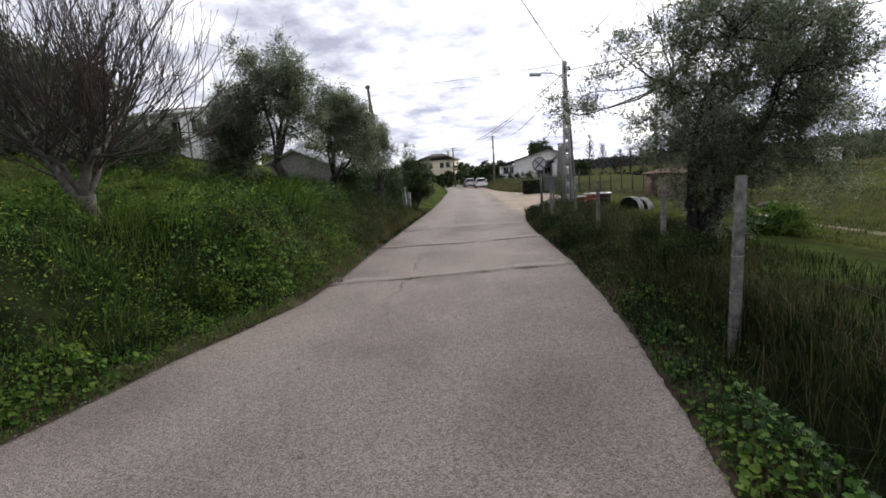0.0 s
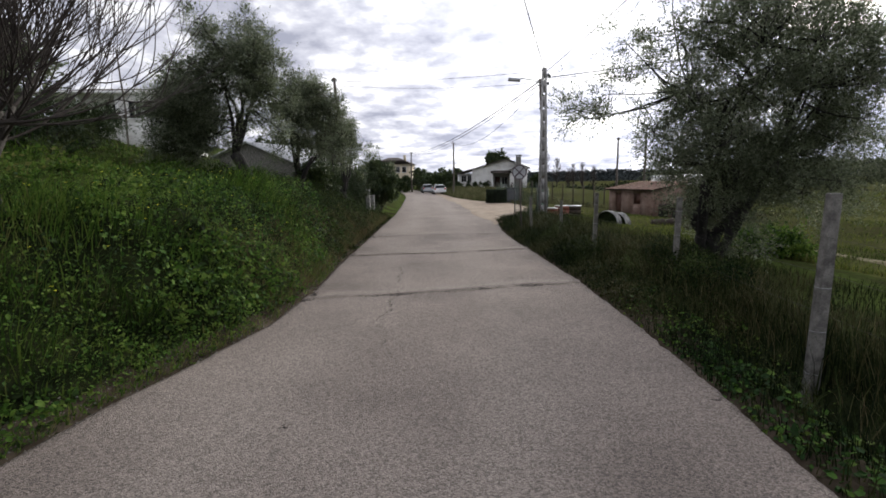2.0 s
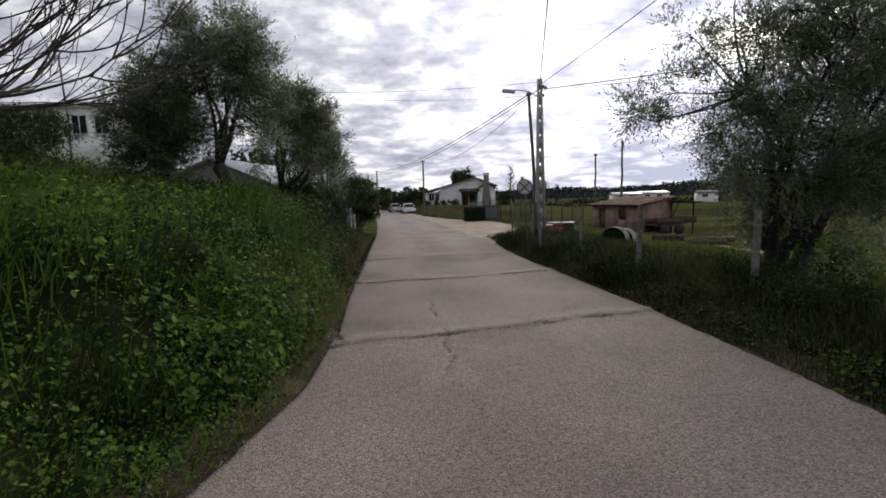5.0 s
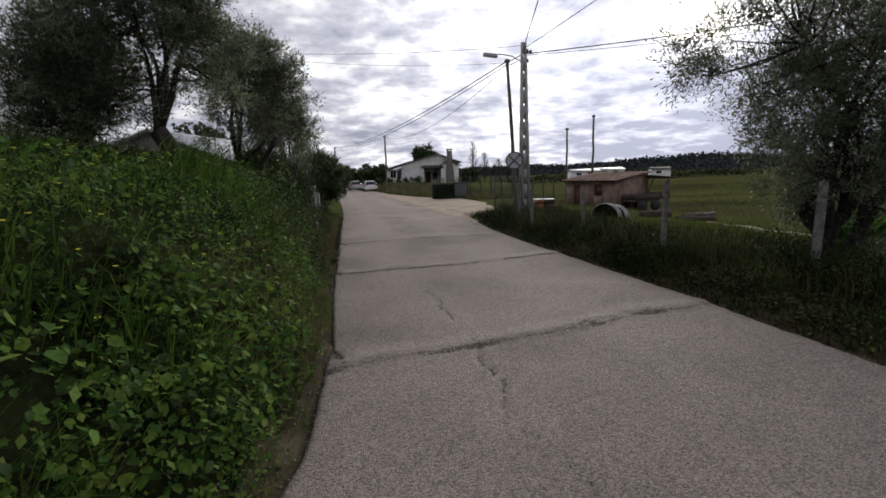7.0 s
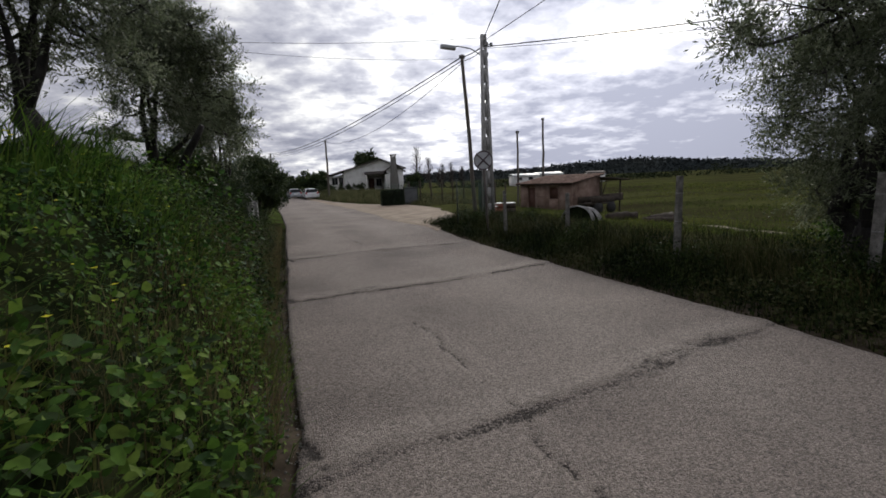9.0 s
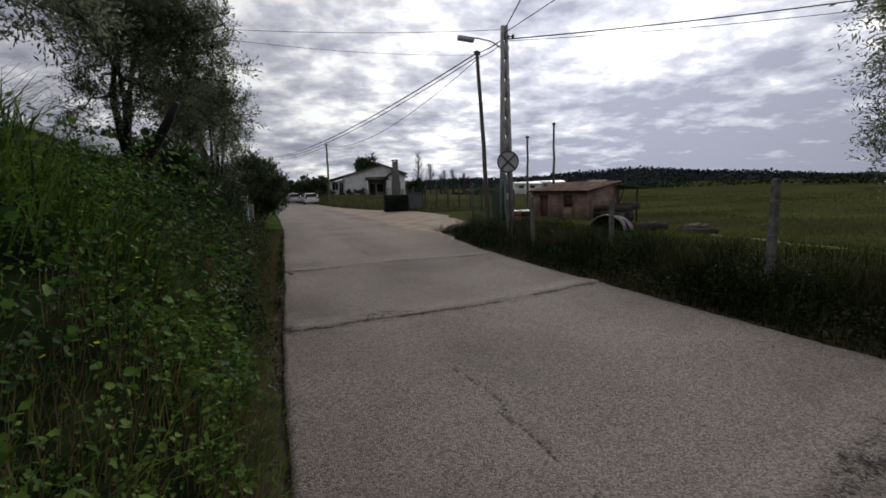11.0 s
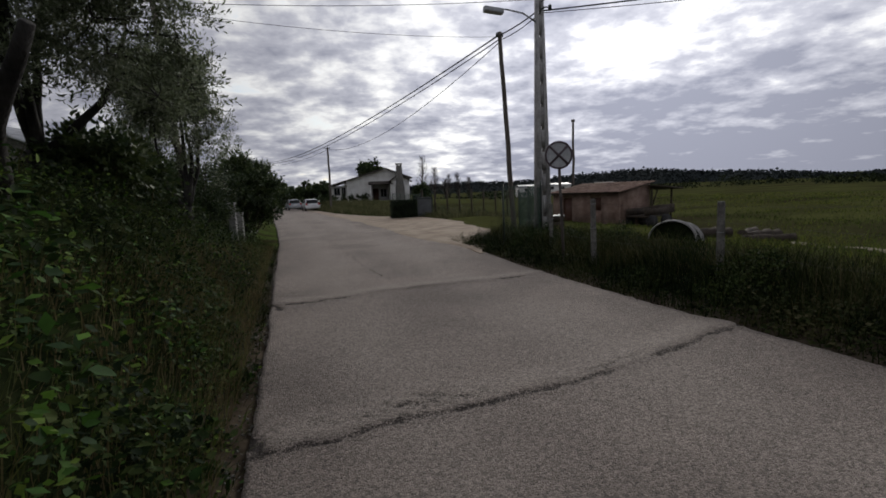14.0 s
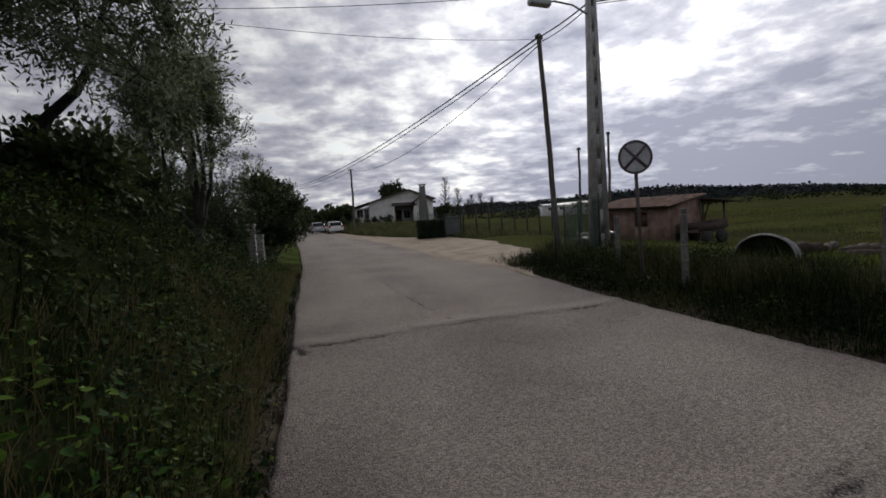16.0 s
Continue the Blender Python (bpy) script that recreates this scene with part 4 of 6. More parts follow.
olive_tree(w, rel(w, ring_clumps(G, (3.0, 86, 4.9), (1.9, 1.6, 1.2), 22, 0.5, 0.9)), "round dark tree behind the house", 1100, 29, 0.22, 3.0, leaf=(0.32, 0.18), mat=M_BUSH, reach=0.6, name="tree")


def poplar(where, height, seed):
    rng = np.random.default_rng(seed)
    ob = thing("poplar", "slender leafless poplar beyond the house", "tree", where, "bare poplars")
    p = Pile()
    p.tube(limb(rng, (0, 0, -0.2), (0.1, 0, height), 0.02, 9), np.linspace(0.11, 0.02, 9), 6)
    for _ in range(110):
        h = height * (0.18 + 0.75 * rng.random())
        a = rng.random() * 6.28
        ln = 0.22 * (height - h) + 0.5
        p.tube(limb(rng, (0, 0, h), (np.cos(a) * ln * 0.75, np.sin(a) * ln * 0.75, h + ln * 0.9), 0.08, 4), np.linspace(0.034, 0.018, 4), 3, cap=False)
    piece("trunk", p, M_TWIG, ob)


for k, (px, py, ph) in enumerate(((11.7, 86, 7.9), (13.9, 87, 6.0), (18.5, 96, 5.6), (20.5, 97, 6.0), (23.0, 98, 5.2), (16.8, 92, 4.2))):
    poplar(foot(px, py), ph, 100 + k)


# ---------------------------------------------------------------- bank, verge and field growth
def bank_growth():
    rng = np.random.default_rng(51)
    n = 210000
    y = -3.5 + 28.5 * rng.random(n) ** 1.0
    s = 0.04 + 3.55 * rng.random(n) ** 1.2
    x = left_edge(y) - s
    keep = rng.random(n) < smooth(25.5, 21, y) * (0.35 + 0.65 * smooth(0.30, 0.52, 0.6 * vnoise(x, y + s, 0.55, 5) + 0.4 * vnoise(x, y + s, 0.22, 36))) * smooth(0.10 + 0.06 * smooth(4, 6.5, y) - 0.10 * smooth(11, 14, y), 0.36 + 0.06 * smooth(4, 6.5, y) - 0.16 * smooth(11, 14, y), s + 0.14 * rng.random(n) + 0.16 * (vnoise(x, y, 0.3, 35) - 0.5))
    x, y, s = x[keep], y[keep], s[keep]
    n = len(x)
    e = 0.05
    h = ground_height(x, y)
    nx, ny = -(ground_height(x + e, y) - h) / e, -(ground_height(x, y + e) - h) / e
    nrm = unit(np.stack([nx, ny, np.ones(n)], -1))
    clump = 0.75 * smooth(0.30, 0.68, vnoise(x * 0.8, y + s * 0.6, 0.34, 6)) + 0.65 * smooth(0.4, 0.8, vnoise(x, y + s * 0.5, 0.85, 7))
    lift = rng.random(n) ** 1.2 * (0.02 + 0.48 * clump * (1 - 0.6 * smooth(1.2, 2.0, s)) * (1 - 0.3 * smooth(9, 12, y))) * smooth(0.0, 0.8, s)
    pos = np.stack([x, y, h], -1) + nrm * lift[:, None] + np.array([0, 0, 1]) * (lift * 0.5)[:, None]
    along = unit(np.stack([nx * 0.6, ny, -0.2 * np.ones(n)], -1) + rng.normal(size=(n, 3)) * 0.75)
    normal = unit(nrm * 0.55 + np.array([0.12, 0, 0.75]) + rng.normal(size=(n, 3)) * 0.55)
    size = (0.027 + 0.045 * rng.random(n) ** 2.0) * (1 - 0.2 * smooth(7, 10, y)) * (0.72 + 0.5 * smooth(0.3, 0.7, vnoise(x, y + s, 0.7, 33)))
    # past y 9 leaves take the darkened colour, standing for the olives' shade
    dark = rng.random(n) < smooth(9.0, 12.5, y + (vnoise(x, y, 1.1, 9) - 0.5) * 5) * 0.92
    wide = rng.random(n) < 0.14 + 0.46 * smooth(0.4, 0.65, vnoise(x, y + s, 0.6, 34))
    odd = rng.random(n) < 0.2
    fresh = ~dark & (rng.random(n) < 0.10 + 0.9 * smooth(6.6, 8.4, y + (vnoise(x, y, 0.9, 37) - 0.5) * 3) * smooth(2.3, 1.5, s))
    for sel, name, mt, label in ((fresh, "bank_weeds", M_IVY, "fresh yellow-green low weeds on the bank"), (~dark & ~fresh, "nettles", M_NETTLE, "dense dark green nettles covering the bank"), (dark, "brambles", M_SHADED_BRAMBLE, "brambles and ivy over the further bank, coloured dark for tree shade")):
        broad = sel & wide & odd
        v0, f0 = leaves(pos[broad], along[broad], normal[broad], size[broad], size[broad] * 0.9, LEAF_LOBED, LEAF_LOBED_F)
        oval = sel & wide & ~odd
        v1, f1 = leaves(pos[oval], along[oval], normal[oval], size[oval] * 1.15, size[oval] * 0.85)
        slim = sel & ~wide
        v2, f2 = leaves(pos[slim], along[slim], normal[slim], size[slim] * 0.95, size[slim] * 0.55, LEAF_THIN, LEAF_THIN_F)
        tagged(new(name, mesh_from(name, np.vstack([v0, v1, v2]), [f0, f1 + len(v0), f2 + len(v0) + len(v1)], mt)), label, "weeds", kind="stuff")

    n = 46000
    y = -3.5 + 28.5 * rng.random(n)
    s = 0.06 + 7.4 * rng.random(n) ** 1.8
    x = left_edge(y) - s
    keep = rng.random(n) < 0.16 + 0.6 * smooth(0.5, 0.66, vnoise(x, y, 0.8, 15)) + 0.7 * smooth(0.5, 0.1, s) * smooth(7, 5, y) + 0.5 * smooth(3.0, 4.0, s)
    x, y, s = x[keep], y[keep], s[keep]
    n = len(x)
    base = np.stack([x, y, ground_height(x, y) + 0.01], -1)
    lean = np.stack([0.95 + 0.6 * rng.normal(size=n), 0.8 * rng.normal(size=n), np.zeros(n)], -1)
    ht = (0.08 + 0.27 * rng.random(n) ** 1.5) * (0.5 + 0.9 * smooth(0.05, 0.8, s))
    wd = 0.006 + 0.006 * rng.random(n)
    # further tufts likewise get the colour darkened for shade
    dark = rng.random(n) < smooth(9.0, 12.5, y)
    for sel, name, mt, label in ((~dark, "bank_grass", M_GRASS, "green grass tufts on the bank"), (dark, "shaded_grass", M_SHADED_GROWTH, "grass tufts on the further bank, coloured dark for tree shade")):
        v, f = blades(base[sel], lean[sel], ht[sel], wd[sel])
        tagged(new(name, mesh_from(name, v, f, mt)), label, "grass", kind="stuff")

    # long blades that arch out over the leaves
    n = 6000
    y = 1.5 + 8.5 * rng.random(n)
    s = 0.5 + 1.3 * rng.random(n)
    x = left_edge(y) - s
    keep = rng.random(n) < smooth(0.42, 0.68, vnoise(x, y + s, 0.6, 38))
    x, y = x[keep], y[keep]
    n = len(x)
    base = np.stack([x, y, ground_height(x, y) + 0.10], -1)
    lean = np.stack([0.9 + 0.5 * rng.normal(size=n), -0.2 + 0.7 * rng.normal(size=n), np.zeros(n)], -1)
    v, f = blades(base, lean, 0.22 + 0.30 * rng.random(n), 0.008 + 0.008 * rng.random(n))
    tagged(new("arching_grass", mesh_from("arching_grass", v, f, M_NETTLE)), "long arching green grass over the bank's weeds", "grass", kind="stuff")

    n = 11000
    y = 6.5 + 17 * rng.random(n)
    s = 0.16 + 0.85 * rng.random(n) ** 1.2
    x = left_edge(y) - s
    base = np.stack([x, y, ground_height(x, y)], -1)
    lean = np.stack([0.5 + 0.4 * rng.normal(size=n), 0.5 * rng.normal(size=n), np.zeros(n)], -1)
    v, f = blades(base, lean, 0.10 + 0.26 * rng.random(n) ** 1.5, 0.004 + 0.003 * rng.random(n))
    tagged(new("dry_stalks", mesh_from("dry_stalks", v, f, M_DRY)), "brownish dry stalks at the foot of the bank", "grass", kind="stuff")

    # yellow flowers, four petals each
    n = 110
    y = 1 + 9.0 * rng.random(n) ** 0.8
    s = 0.7 + 1.6 * rng.random(n)
    x = left_edge(y) - s
    c = np.stack([x, y, ground_height(x, y) + 0.30 + 0.12 * rng.random(n)], -1)
    c = np.repeat(c, 4, 0)
    a = np.tile(np.arange(4) * np.pi / 2, n) + np.repeat(rng.random(n) * 6, 4)
    v, f = leaves(c, np.stack([np.cos(a), np.sin(a), 0.3 + 0 * a], -1), np.tile((0.3, 0.0, 1.0), (4 * n, 1)), 0.021, 0.018)
    tagged(new("yellow_flowers", mesh_from("yellow_flowers", v, f, M_FLOWER)), "tiny yellow flowers dotted over the bank", "flowers", kind="stuff")


def edge_crumbs():
    """Crumbs of asphalt and small stones in the dirt strip at the foot of the bank."""
    rng = np.random.default_rng(57)
    n = 3600
    y = -2 + 25 * rng.random(n)
    x = left_edge(y) - 0.0 - 0.34 * rng.random(n) ** 1.4
    o = np.array([(1, 0, 0), (0, 1, 0), (-1, 0, 0), (0, -1, 0), (0, 0, 0.8), (0, 0, -0.6)], float)
    of = np.array([(0, 1, 4), (1, 2, 4), (2, 3, 4), (3, 0, 4), (1, 0, 5), (2, 1, 5), (3, 2, 5), (0, 3, 5)])
    r = 0.004 + 0.013 * rng.random(n) ** 2.5
    a = rng.random(n) * 6.28
    sh = o[None] * (0.7 + 0.6 * rng.random((n, 6, 1)))
    sh = np.stack([sh[..., 0] * np.cos(a)[:, None] - sh[..., 1] * np.sin(a)[:, None], sh[..., 0] * np.sin(a)[:, None] + sh[..., 1] * np.cos(a)[:, None], sh[..., 2]], -1)
    v = np.stack([x, y, ground_height(x, y) + r * 0.3], -1)[:, None] + sh * r[:, None, None]
    f = of[None] + (np.arange(n) * 6)[:, None, None]
    tagged(new("crumbs", mesh_from("crumbs", v.reshape(-1, 3), f.reshape(-1, 3), M_POST)), "grey stone crumbs along the asphalt's broken edge", "stones", kind="stuff")


edge_crumbs()


def slope_growth():
    """Coarser growth on the hillside above the bank."""
    rng = np.random.default_rng(52)
    n = 40000
    y = -2 + 34 * rng.random(n)
    s = 3.2 + 15 * rng.random(n) ** 1.3
    x = left_edge(y) - s
    h = ground_height(x, y)
    clump = vnoise(x, y, 0.9, 16)
    pos = np.stack([x, y, h + rng.random(n) * (0.05 + 0.35 * clump)], -1)
    along = unit(rng.normal(size=(n, 3)) + np.array([0.3, 0, 0.2]))
    normal = unit(rng.normal(size=(n, 3)) * 0.5 + np.array([0.1, -0.1, 0.8]))
    size = 0.05 + 0.06 * rng.random(n)
    v, f = leaves(pos, along, normal, size, size * 0.7, LEAF_THIN, LEAF_THIN_F)
    tagged(new("hillside_weeds", mesh_from("hillside_weeds", v, f, M_GRASS)), "rough green growth on the hillside", "weeds", kind="stuff")


def verge_growth():
    rng = np.random.default_rng(53)
    # leafy weeds along the asphalt
    n = 60000
    y = -3 + 25 * rng.random(n)
    r = 0.0 + 1.3 * rng.random(n) ** 1.25
    x = right_edge(y) + r
    hollow = smooth(0.72, 0.88, r) * smooth(6.5, 4.0, y)
    keep = rng.random(n) < (0.25 + 0.75 * smooth(0.35, 0.6, vnoise(x, y, 0.5, 17))) * smooth(-0.02, 0.25, r) * (1 - hollow)
    x, y, r = x[keep], y[keep], r[keep]
    n = len(x)
    clump = vnoise(x, y, 0.45, 18)
    pos = np.stack([x, y, ground_height(x, y) + rng.random(n) * (0.03 + 0.24 * clump + 0.14 * smooth(5, 2, y)) * smooth(0, .5, r)], -1)
    along = unit(rng.normal(size=(n, 3)) * np.array([1, 1, 0.5]) + np.array([-0.2, 0, 0.1]))
    normal = unit(rng.normal(size=(n, 3)) * 0.4 + np.array([-0.1, 0, 0.9]))
    size = (0.025 + 0.055 * rng.random(n) ** 1.8) * (0.85 + 0.28 * smooth(6, 1, y))
    # weeds further along get a darkened colour in place of backlit shade
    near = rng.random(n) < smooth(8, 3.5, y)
    for sel, name, mt, label in ((near, "verge_weeds", M_IVY, "broad-leaved green weeds along the asphalt edge"), (~near, "dark_weeds", M_SHADED_GROWTH, "low weeds along the asphalt edge, coloured dark for backlit shade")):
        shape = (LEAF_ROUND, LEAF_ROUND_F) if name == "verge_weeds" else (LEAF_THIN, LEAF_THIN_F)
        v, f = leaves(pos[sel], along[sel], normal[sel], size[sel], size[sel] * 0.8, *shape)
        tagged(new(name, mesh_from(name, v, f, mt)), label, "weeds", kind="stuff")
    # tall grass along the fence, its colour darkened for the shaded near side
    n = 80000
    y = -3 + 27 * rng.random(n)
    r = 0.06 + 3.8 * rng.random(n) ** 1.25
    x = right_edge(y) + r
    d = np.interp(y, [-3, 5, 9, 11.2, 14.3, 20, 24], [4.3, 4.3, 4.5, 3.6, 3.25, 2.9, 3.2]) - x
    tall = np.exp(-(d / 0.7) ** 2)
    dip = np.exp(-((r - 1.02) / 0.36) ** 4) * smooth(7, 4, y)
    keep = rng.random(n) < (0.35 + 0.65 * tall) * (1 - 0.98 * dip) * smooth(24.2, 22.0, y)
    x, y, r, tall = x[keep], y[keep], r[keep], tall[keep]
    n = len(x)
    base = np.stack([x, y, ground_height(x, y) - 0.01], -1)
    lean = np.stack([-0.1 + 0.55 * rng.normal(size=n), 0.55 * rng.normal(size=n), np.zeros(n)], -1)
    ht = (0.10 + 0.26 * rng.random(n)) * (0.45 + 2.0 * tall * vnoise(x, y, 0.7, 19) + 0.25) * smooth(-0.25, 0.6, r)
    v, f = blades(base, lean, ht + 0.05, 0.006 + 0.007 * rng.random(n))
    tagged(new("verge_grass", mesh_from("verge_grass", v, f, M_SHADED_GROWTH)), "tall uncut grass along the fence line", "grass", kind="stuff")
    # leafy tangle along the fence; its dark colour stands for backlit shade
    n = 95000
    y = 5.5 + 15.5 * rng.random(n)
    r = 0.35 + 2.3 * rng.random(n)
    x = right_edge(y) + r
    mound = smooth(0.30, 0.72, vnoise(x, y, 0.75, 23)) * (0.5 + 0.5 * vnoise(x, y, 0.25, 24))
    keep = rng.random(n) < (0.15 + 0.85 * mound) * smooth(21, 18.5, y) * smooth(5.5, 7.0, y)
    x, y, r, mound = x[keep], y[keep], r[keep], mound[keep]
    n = len(x)
    pos = np.stack([x, y, ground_height(x, y) + rng.random(n) ** 0.8 * (0.05 + 0.62 * mound) * smooth(0.25, 1.0, r) * smooth(2.7, 2.2, r)], -1)
    size = 0.026 + 0.032 * rng.random(n)
    v, f = leaves(pos, unit(rng.normal(size=(n, 3)) + np.array([-0.2, -0.1, 0.25])), unit(rng.normal(size=(n, 3)) * 0.6 + np.array([-0.2, -0.1, 0.7])), size, size * 0.6, LEAF_THIN, LEAF_THIN_F)
    tagged(new("fence_brambles", mesh_from("fence_brambles", v, f, M_SHADED_BRAMBLE)), "bramble tangle along the fence line, coloured dark for backlit shade", "brambles", kind="stuff")
    n = 2600
    y = -2 + 24 * rng.random(n)
    x = right_edge(y) + 0.9 + 1.2 * rng.random(n)
    base = np.stack([x, y, ground_height(x, y)], -1)
    lean = np.stack([-0.3 + 0.6 * rng.normal(size=n), 0.7 * rng.normal(size=n), np.zeros(n)], -1)
    v, f = blades(base, lean, 0.2 + 0.4 * rng.random(n), 0.004 + 0.003 * rng.random(n))
    tagged(new("dead_stalks", mesh_from("dead_stalks", v, f, M_DRY)), "pale dead stalks in the verge", "grass", kind="stuff")


def field_growth():
    rng = np.random.default_rng(54)
    n = 52000
    u = rng.random(n) ** 1.9
    y = 0 + 24 * rng.random(n) + 75 * u * rng.random(n)
    x = right_edge(y) + 3.2 + 2.6 * smooth(15, 8, y) + 60 * u
    keep = (rng.random(n) < 0.25 + 0.75 * smooth(0.35, 0.6, vnoise(x, y, 2.6, 20))) & ((y < 34) | (x > 9))
    x, y, u = x[keep], y[keep], u[keep]
    n = len(x)
    base = np.stack([x, y, ground_height(x, y) - 0.01], -1)
    lean = np.stack([0.6 * rng.normal(size=n), 0.6 * rng.normal(size=n), np.zeros(n)], -1)
    size = 1 + 3.5 * u
    v, f = blades(base, lean, (0.08 + 0.14 * rng.random(n)) * (0.8 + 0.5 * u), (0.010 + 0.010 * rng.random(n)) * size)
    tagged(new("field_grass", mesh_from("field_grass", v, f, M_FIELD_GRASS)), "bright yellow-green grass of the field", "grass", kind="stuff")
    # the strip of grass before the house
    n = 11000
    y = 34 + 34 * rng.random(n)
    x = np.interp(y, APRON_Y, APRON_X) + 0.1 + 7.5 * rng.random(n) ** 1.5
    base = np.stack([x, y, ground_height(x, y) - 0.01], -1)
    lean = np.stack([0.6 * rng.normal(size=n), 0.6 * rng.normal(size=n), np.zeros(n)], -1)
    v, f = blades(base, lean, 0.15 + 0.35 * rng.random(n), 0.02 + 0.03 * rng.random(n))
    tagged(new("roadside_grass", mesh_from("roadside_grass", v, f, M_STRIP)), "rough grass strip between lay-by and house", "grass", kind="stuff")


bank_growth()
slope_growth()
verge_growth()
field_growth()


def far_woods():
    """Low wooded ridges all round: tufts of foliage over dark mounds."""
    rng = np.random.default_rng(55)
    bearing = [-64, -20, -5, 10, 20, 30, 38, 45, 52, 60, 80, 102]
    height = [22, 12, 7.0, 5.5, 6.5, 9.5, 8.2, 4.6, 1.0, -2.0, -2.0, -1.0]
    p = Pile()
    n = 52000
    az = rng.uniform(-64, 102, n)
    dist = rng.uniform(372, 462, n)
    front = rng.random(n) < 0.45
    dist = np.where(front, rng.uniform(345, 384, n), dist)
    x, y = dist * np.sin(np.radians(az)), dist * np.cos(np.radians(az))
    roll = 2.6 * (vnoise(az, az * 0, 7.0, 56) - 0.5) + 1.5 * (vnoise(az, az * 0, 2.2, 57) - 0.5)
    crest = np.interp(az, bearing, height) + roll + 1.6 * (vnoise(x, y, 9.0, 58) - 0.6)
    z = crest - 5.0 * rng.random(n) ** 1.4
    z = np.where(front, -6.0 + (crest + 4.5) * np.clip((dist - 347) / 36, 0, 1) + rng.random(n), z)
    size = rng.uniform(1.0, 2.4, n)
    v, f = leaves(np.stack([x, y, z], -1), rng.normal(size=(n, 3)), rng.normal(size=(n, 3)) + np.array([0, 0, 0.6]), size, size * 0.9, LEAF_THIN, LEAF_THIN_F)
    p.add(v, f)
    # the mounds beneath
    k = 260
    deg = np.linspace(-66, 104, k)
    a = np.radians(deg)
    top = np.interp(deg, bearing, height) + 2.6 * (vnoise(deg, deg * 0, 7.0, 56) - 0.5)
    for d0, z0, d1, z1 in ((346, top * 0 - 8.5, 386, top - 3.0), (386, top - 3.0, 460, top - 0.9)):
        v = np.vstack([np.stack([d0 * np.sin(a), d0 * np.cos(a), z0], -1), np.stack([d1 * np.sin(a), d1 * np.cos(a), z1], -1)])
        i = np.arange(k - 1)
        p.add(v, np.stack([i, i + k, i + k + 1, i + 1], -1))
    tagged(new("far_woods", p.mesh("far_woods", M_HAZY_WOOD)), "dark wooded ridge along the horizon, tinted for haze", "woods", kind="stuff")


def hedgerows():
    """Broken lines of low trees and scrub across the middle distance."""
    rng = np.random.default_rng(58)
    p = Pile()
    for ax, ay, bx, by, count, hi in ((22, 140, 120, 150, 4200, 1.7), (60, 128, 190, 128, 4200, 2.2), (120, 105, 260, 110, 4000, 3.2), (10, 98, 40, 122, 1500, 1.0), (150, 180, 330, 150, 4200, 4.2)):
        t = rng.random(count)
        x, y = ax + (bx - ax) * t + rng.normal(size=count) * 2.2, ay + (by - ay) * t + rng.normal(size=count) * 2.2
        lump = smooth(0.35, 0.7, vnoise(x, y, 7.0, 59)) * (0.5 + 0.5 * vnoise(x, y, 2.2, 60))
        keep = rng.random(count) < 0.1 + 0.9 * lump
        x, y, lump = x[keep], y[keep], lump[keep]
        k = len(x)
        pos = np.stack([x, y, ground_height(x, y) + hi * lump * rng.random(k) ** 0.7], -1)
        size = rng.uniform(0.4, 0.95, k)
        v, f = leaves(pos, rng.normal(size=(k, 3)), rng.normal(size=(k, 3)) + np.array([0, 0, 0.6]), size, size * 0.8, LEAF_THIN, LEAF_THIN_F)
        p.add(v, f)
    tagged(new("hedgerows", p.mesh("hedgerows", M_HEDGEROW)), "dark broken hedgerows across the far field", "hedgerow", kind="stuff")


def field_track():
    """A narrow pale track worn through the field beyond the big olive."""
    ys = np.arange(4.0, 19.0, 0.25)
    cx = np.interp(ys, [4, 8, 11.5, 14, 19], [12.6, 11.2, 10.3, 9.8, 9.9]) + 0.3 * (vnoise(ys * 0, ys, 1.5, 61) - 0.5)
    t = np.linspace(-1, 1, 7)
    hw = 0.22 + 0.10 * vnoise(ys * 0, ys, 0.8, 62)
    X = cx[:, None] + hw[:, None] * t
    Y = np.repeat(ys[:, None], 7, 1)
    Z = ground_height(X, Y) + 0.035 - 0.04 * (np.abs(t) > 0.9)[None]
    i, j = np.meshgrid(np.arange(len(ys) - 1), np.arange(6), indexing="ij")
    f = np.stack([i * 7 + j, i * 7 + j + 1, (i + 1) * 7 + j + 1, (i + 1) * 7 + j], -1).reshape(-1, 4)
    tagged(new("field_track", mesh_from("field_track", np.stack([X, Y, Z], -1).reshape(-1, 3), f, M_TRACK, True)), "narrow pale track worn through the field", "track", kind="structure")


hedgerows()
field_track()
far_woods()


# ---------------------------------------------------------------- poles, wires, sign
POLE = (3.42, 20.6)


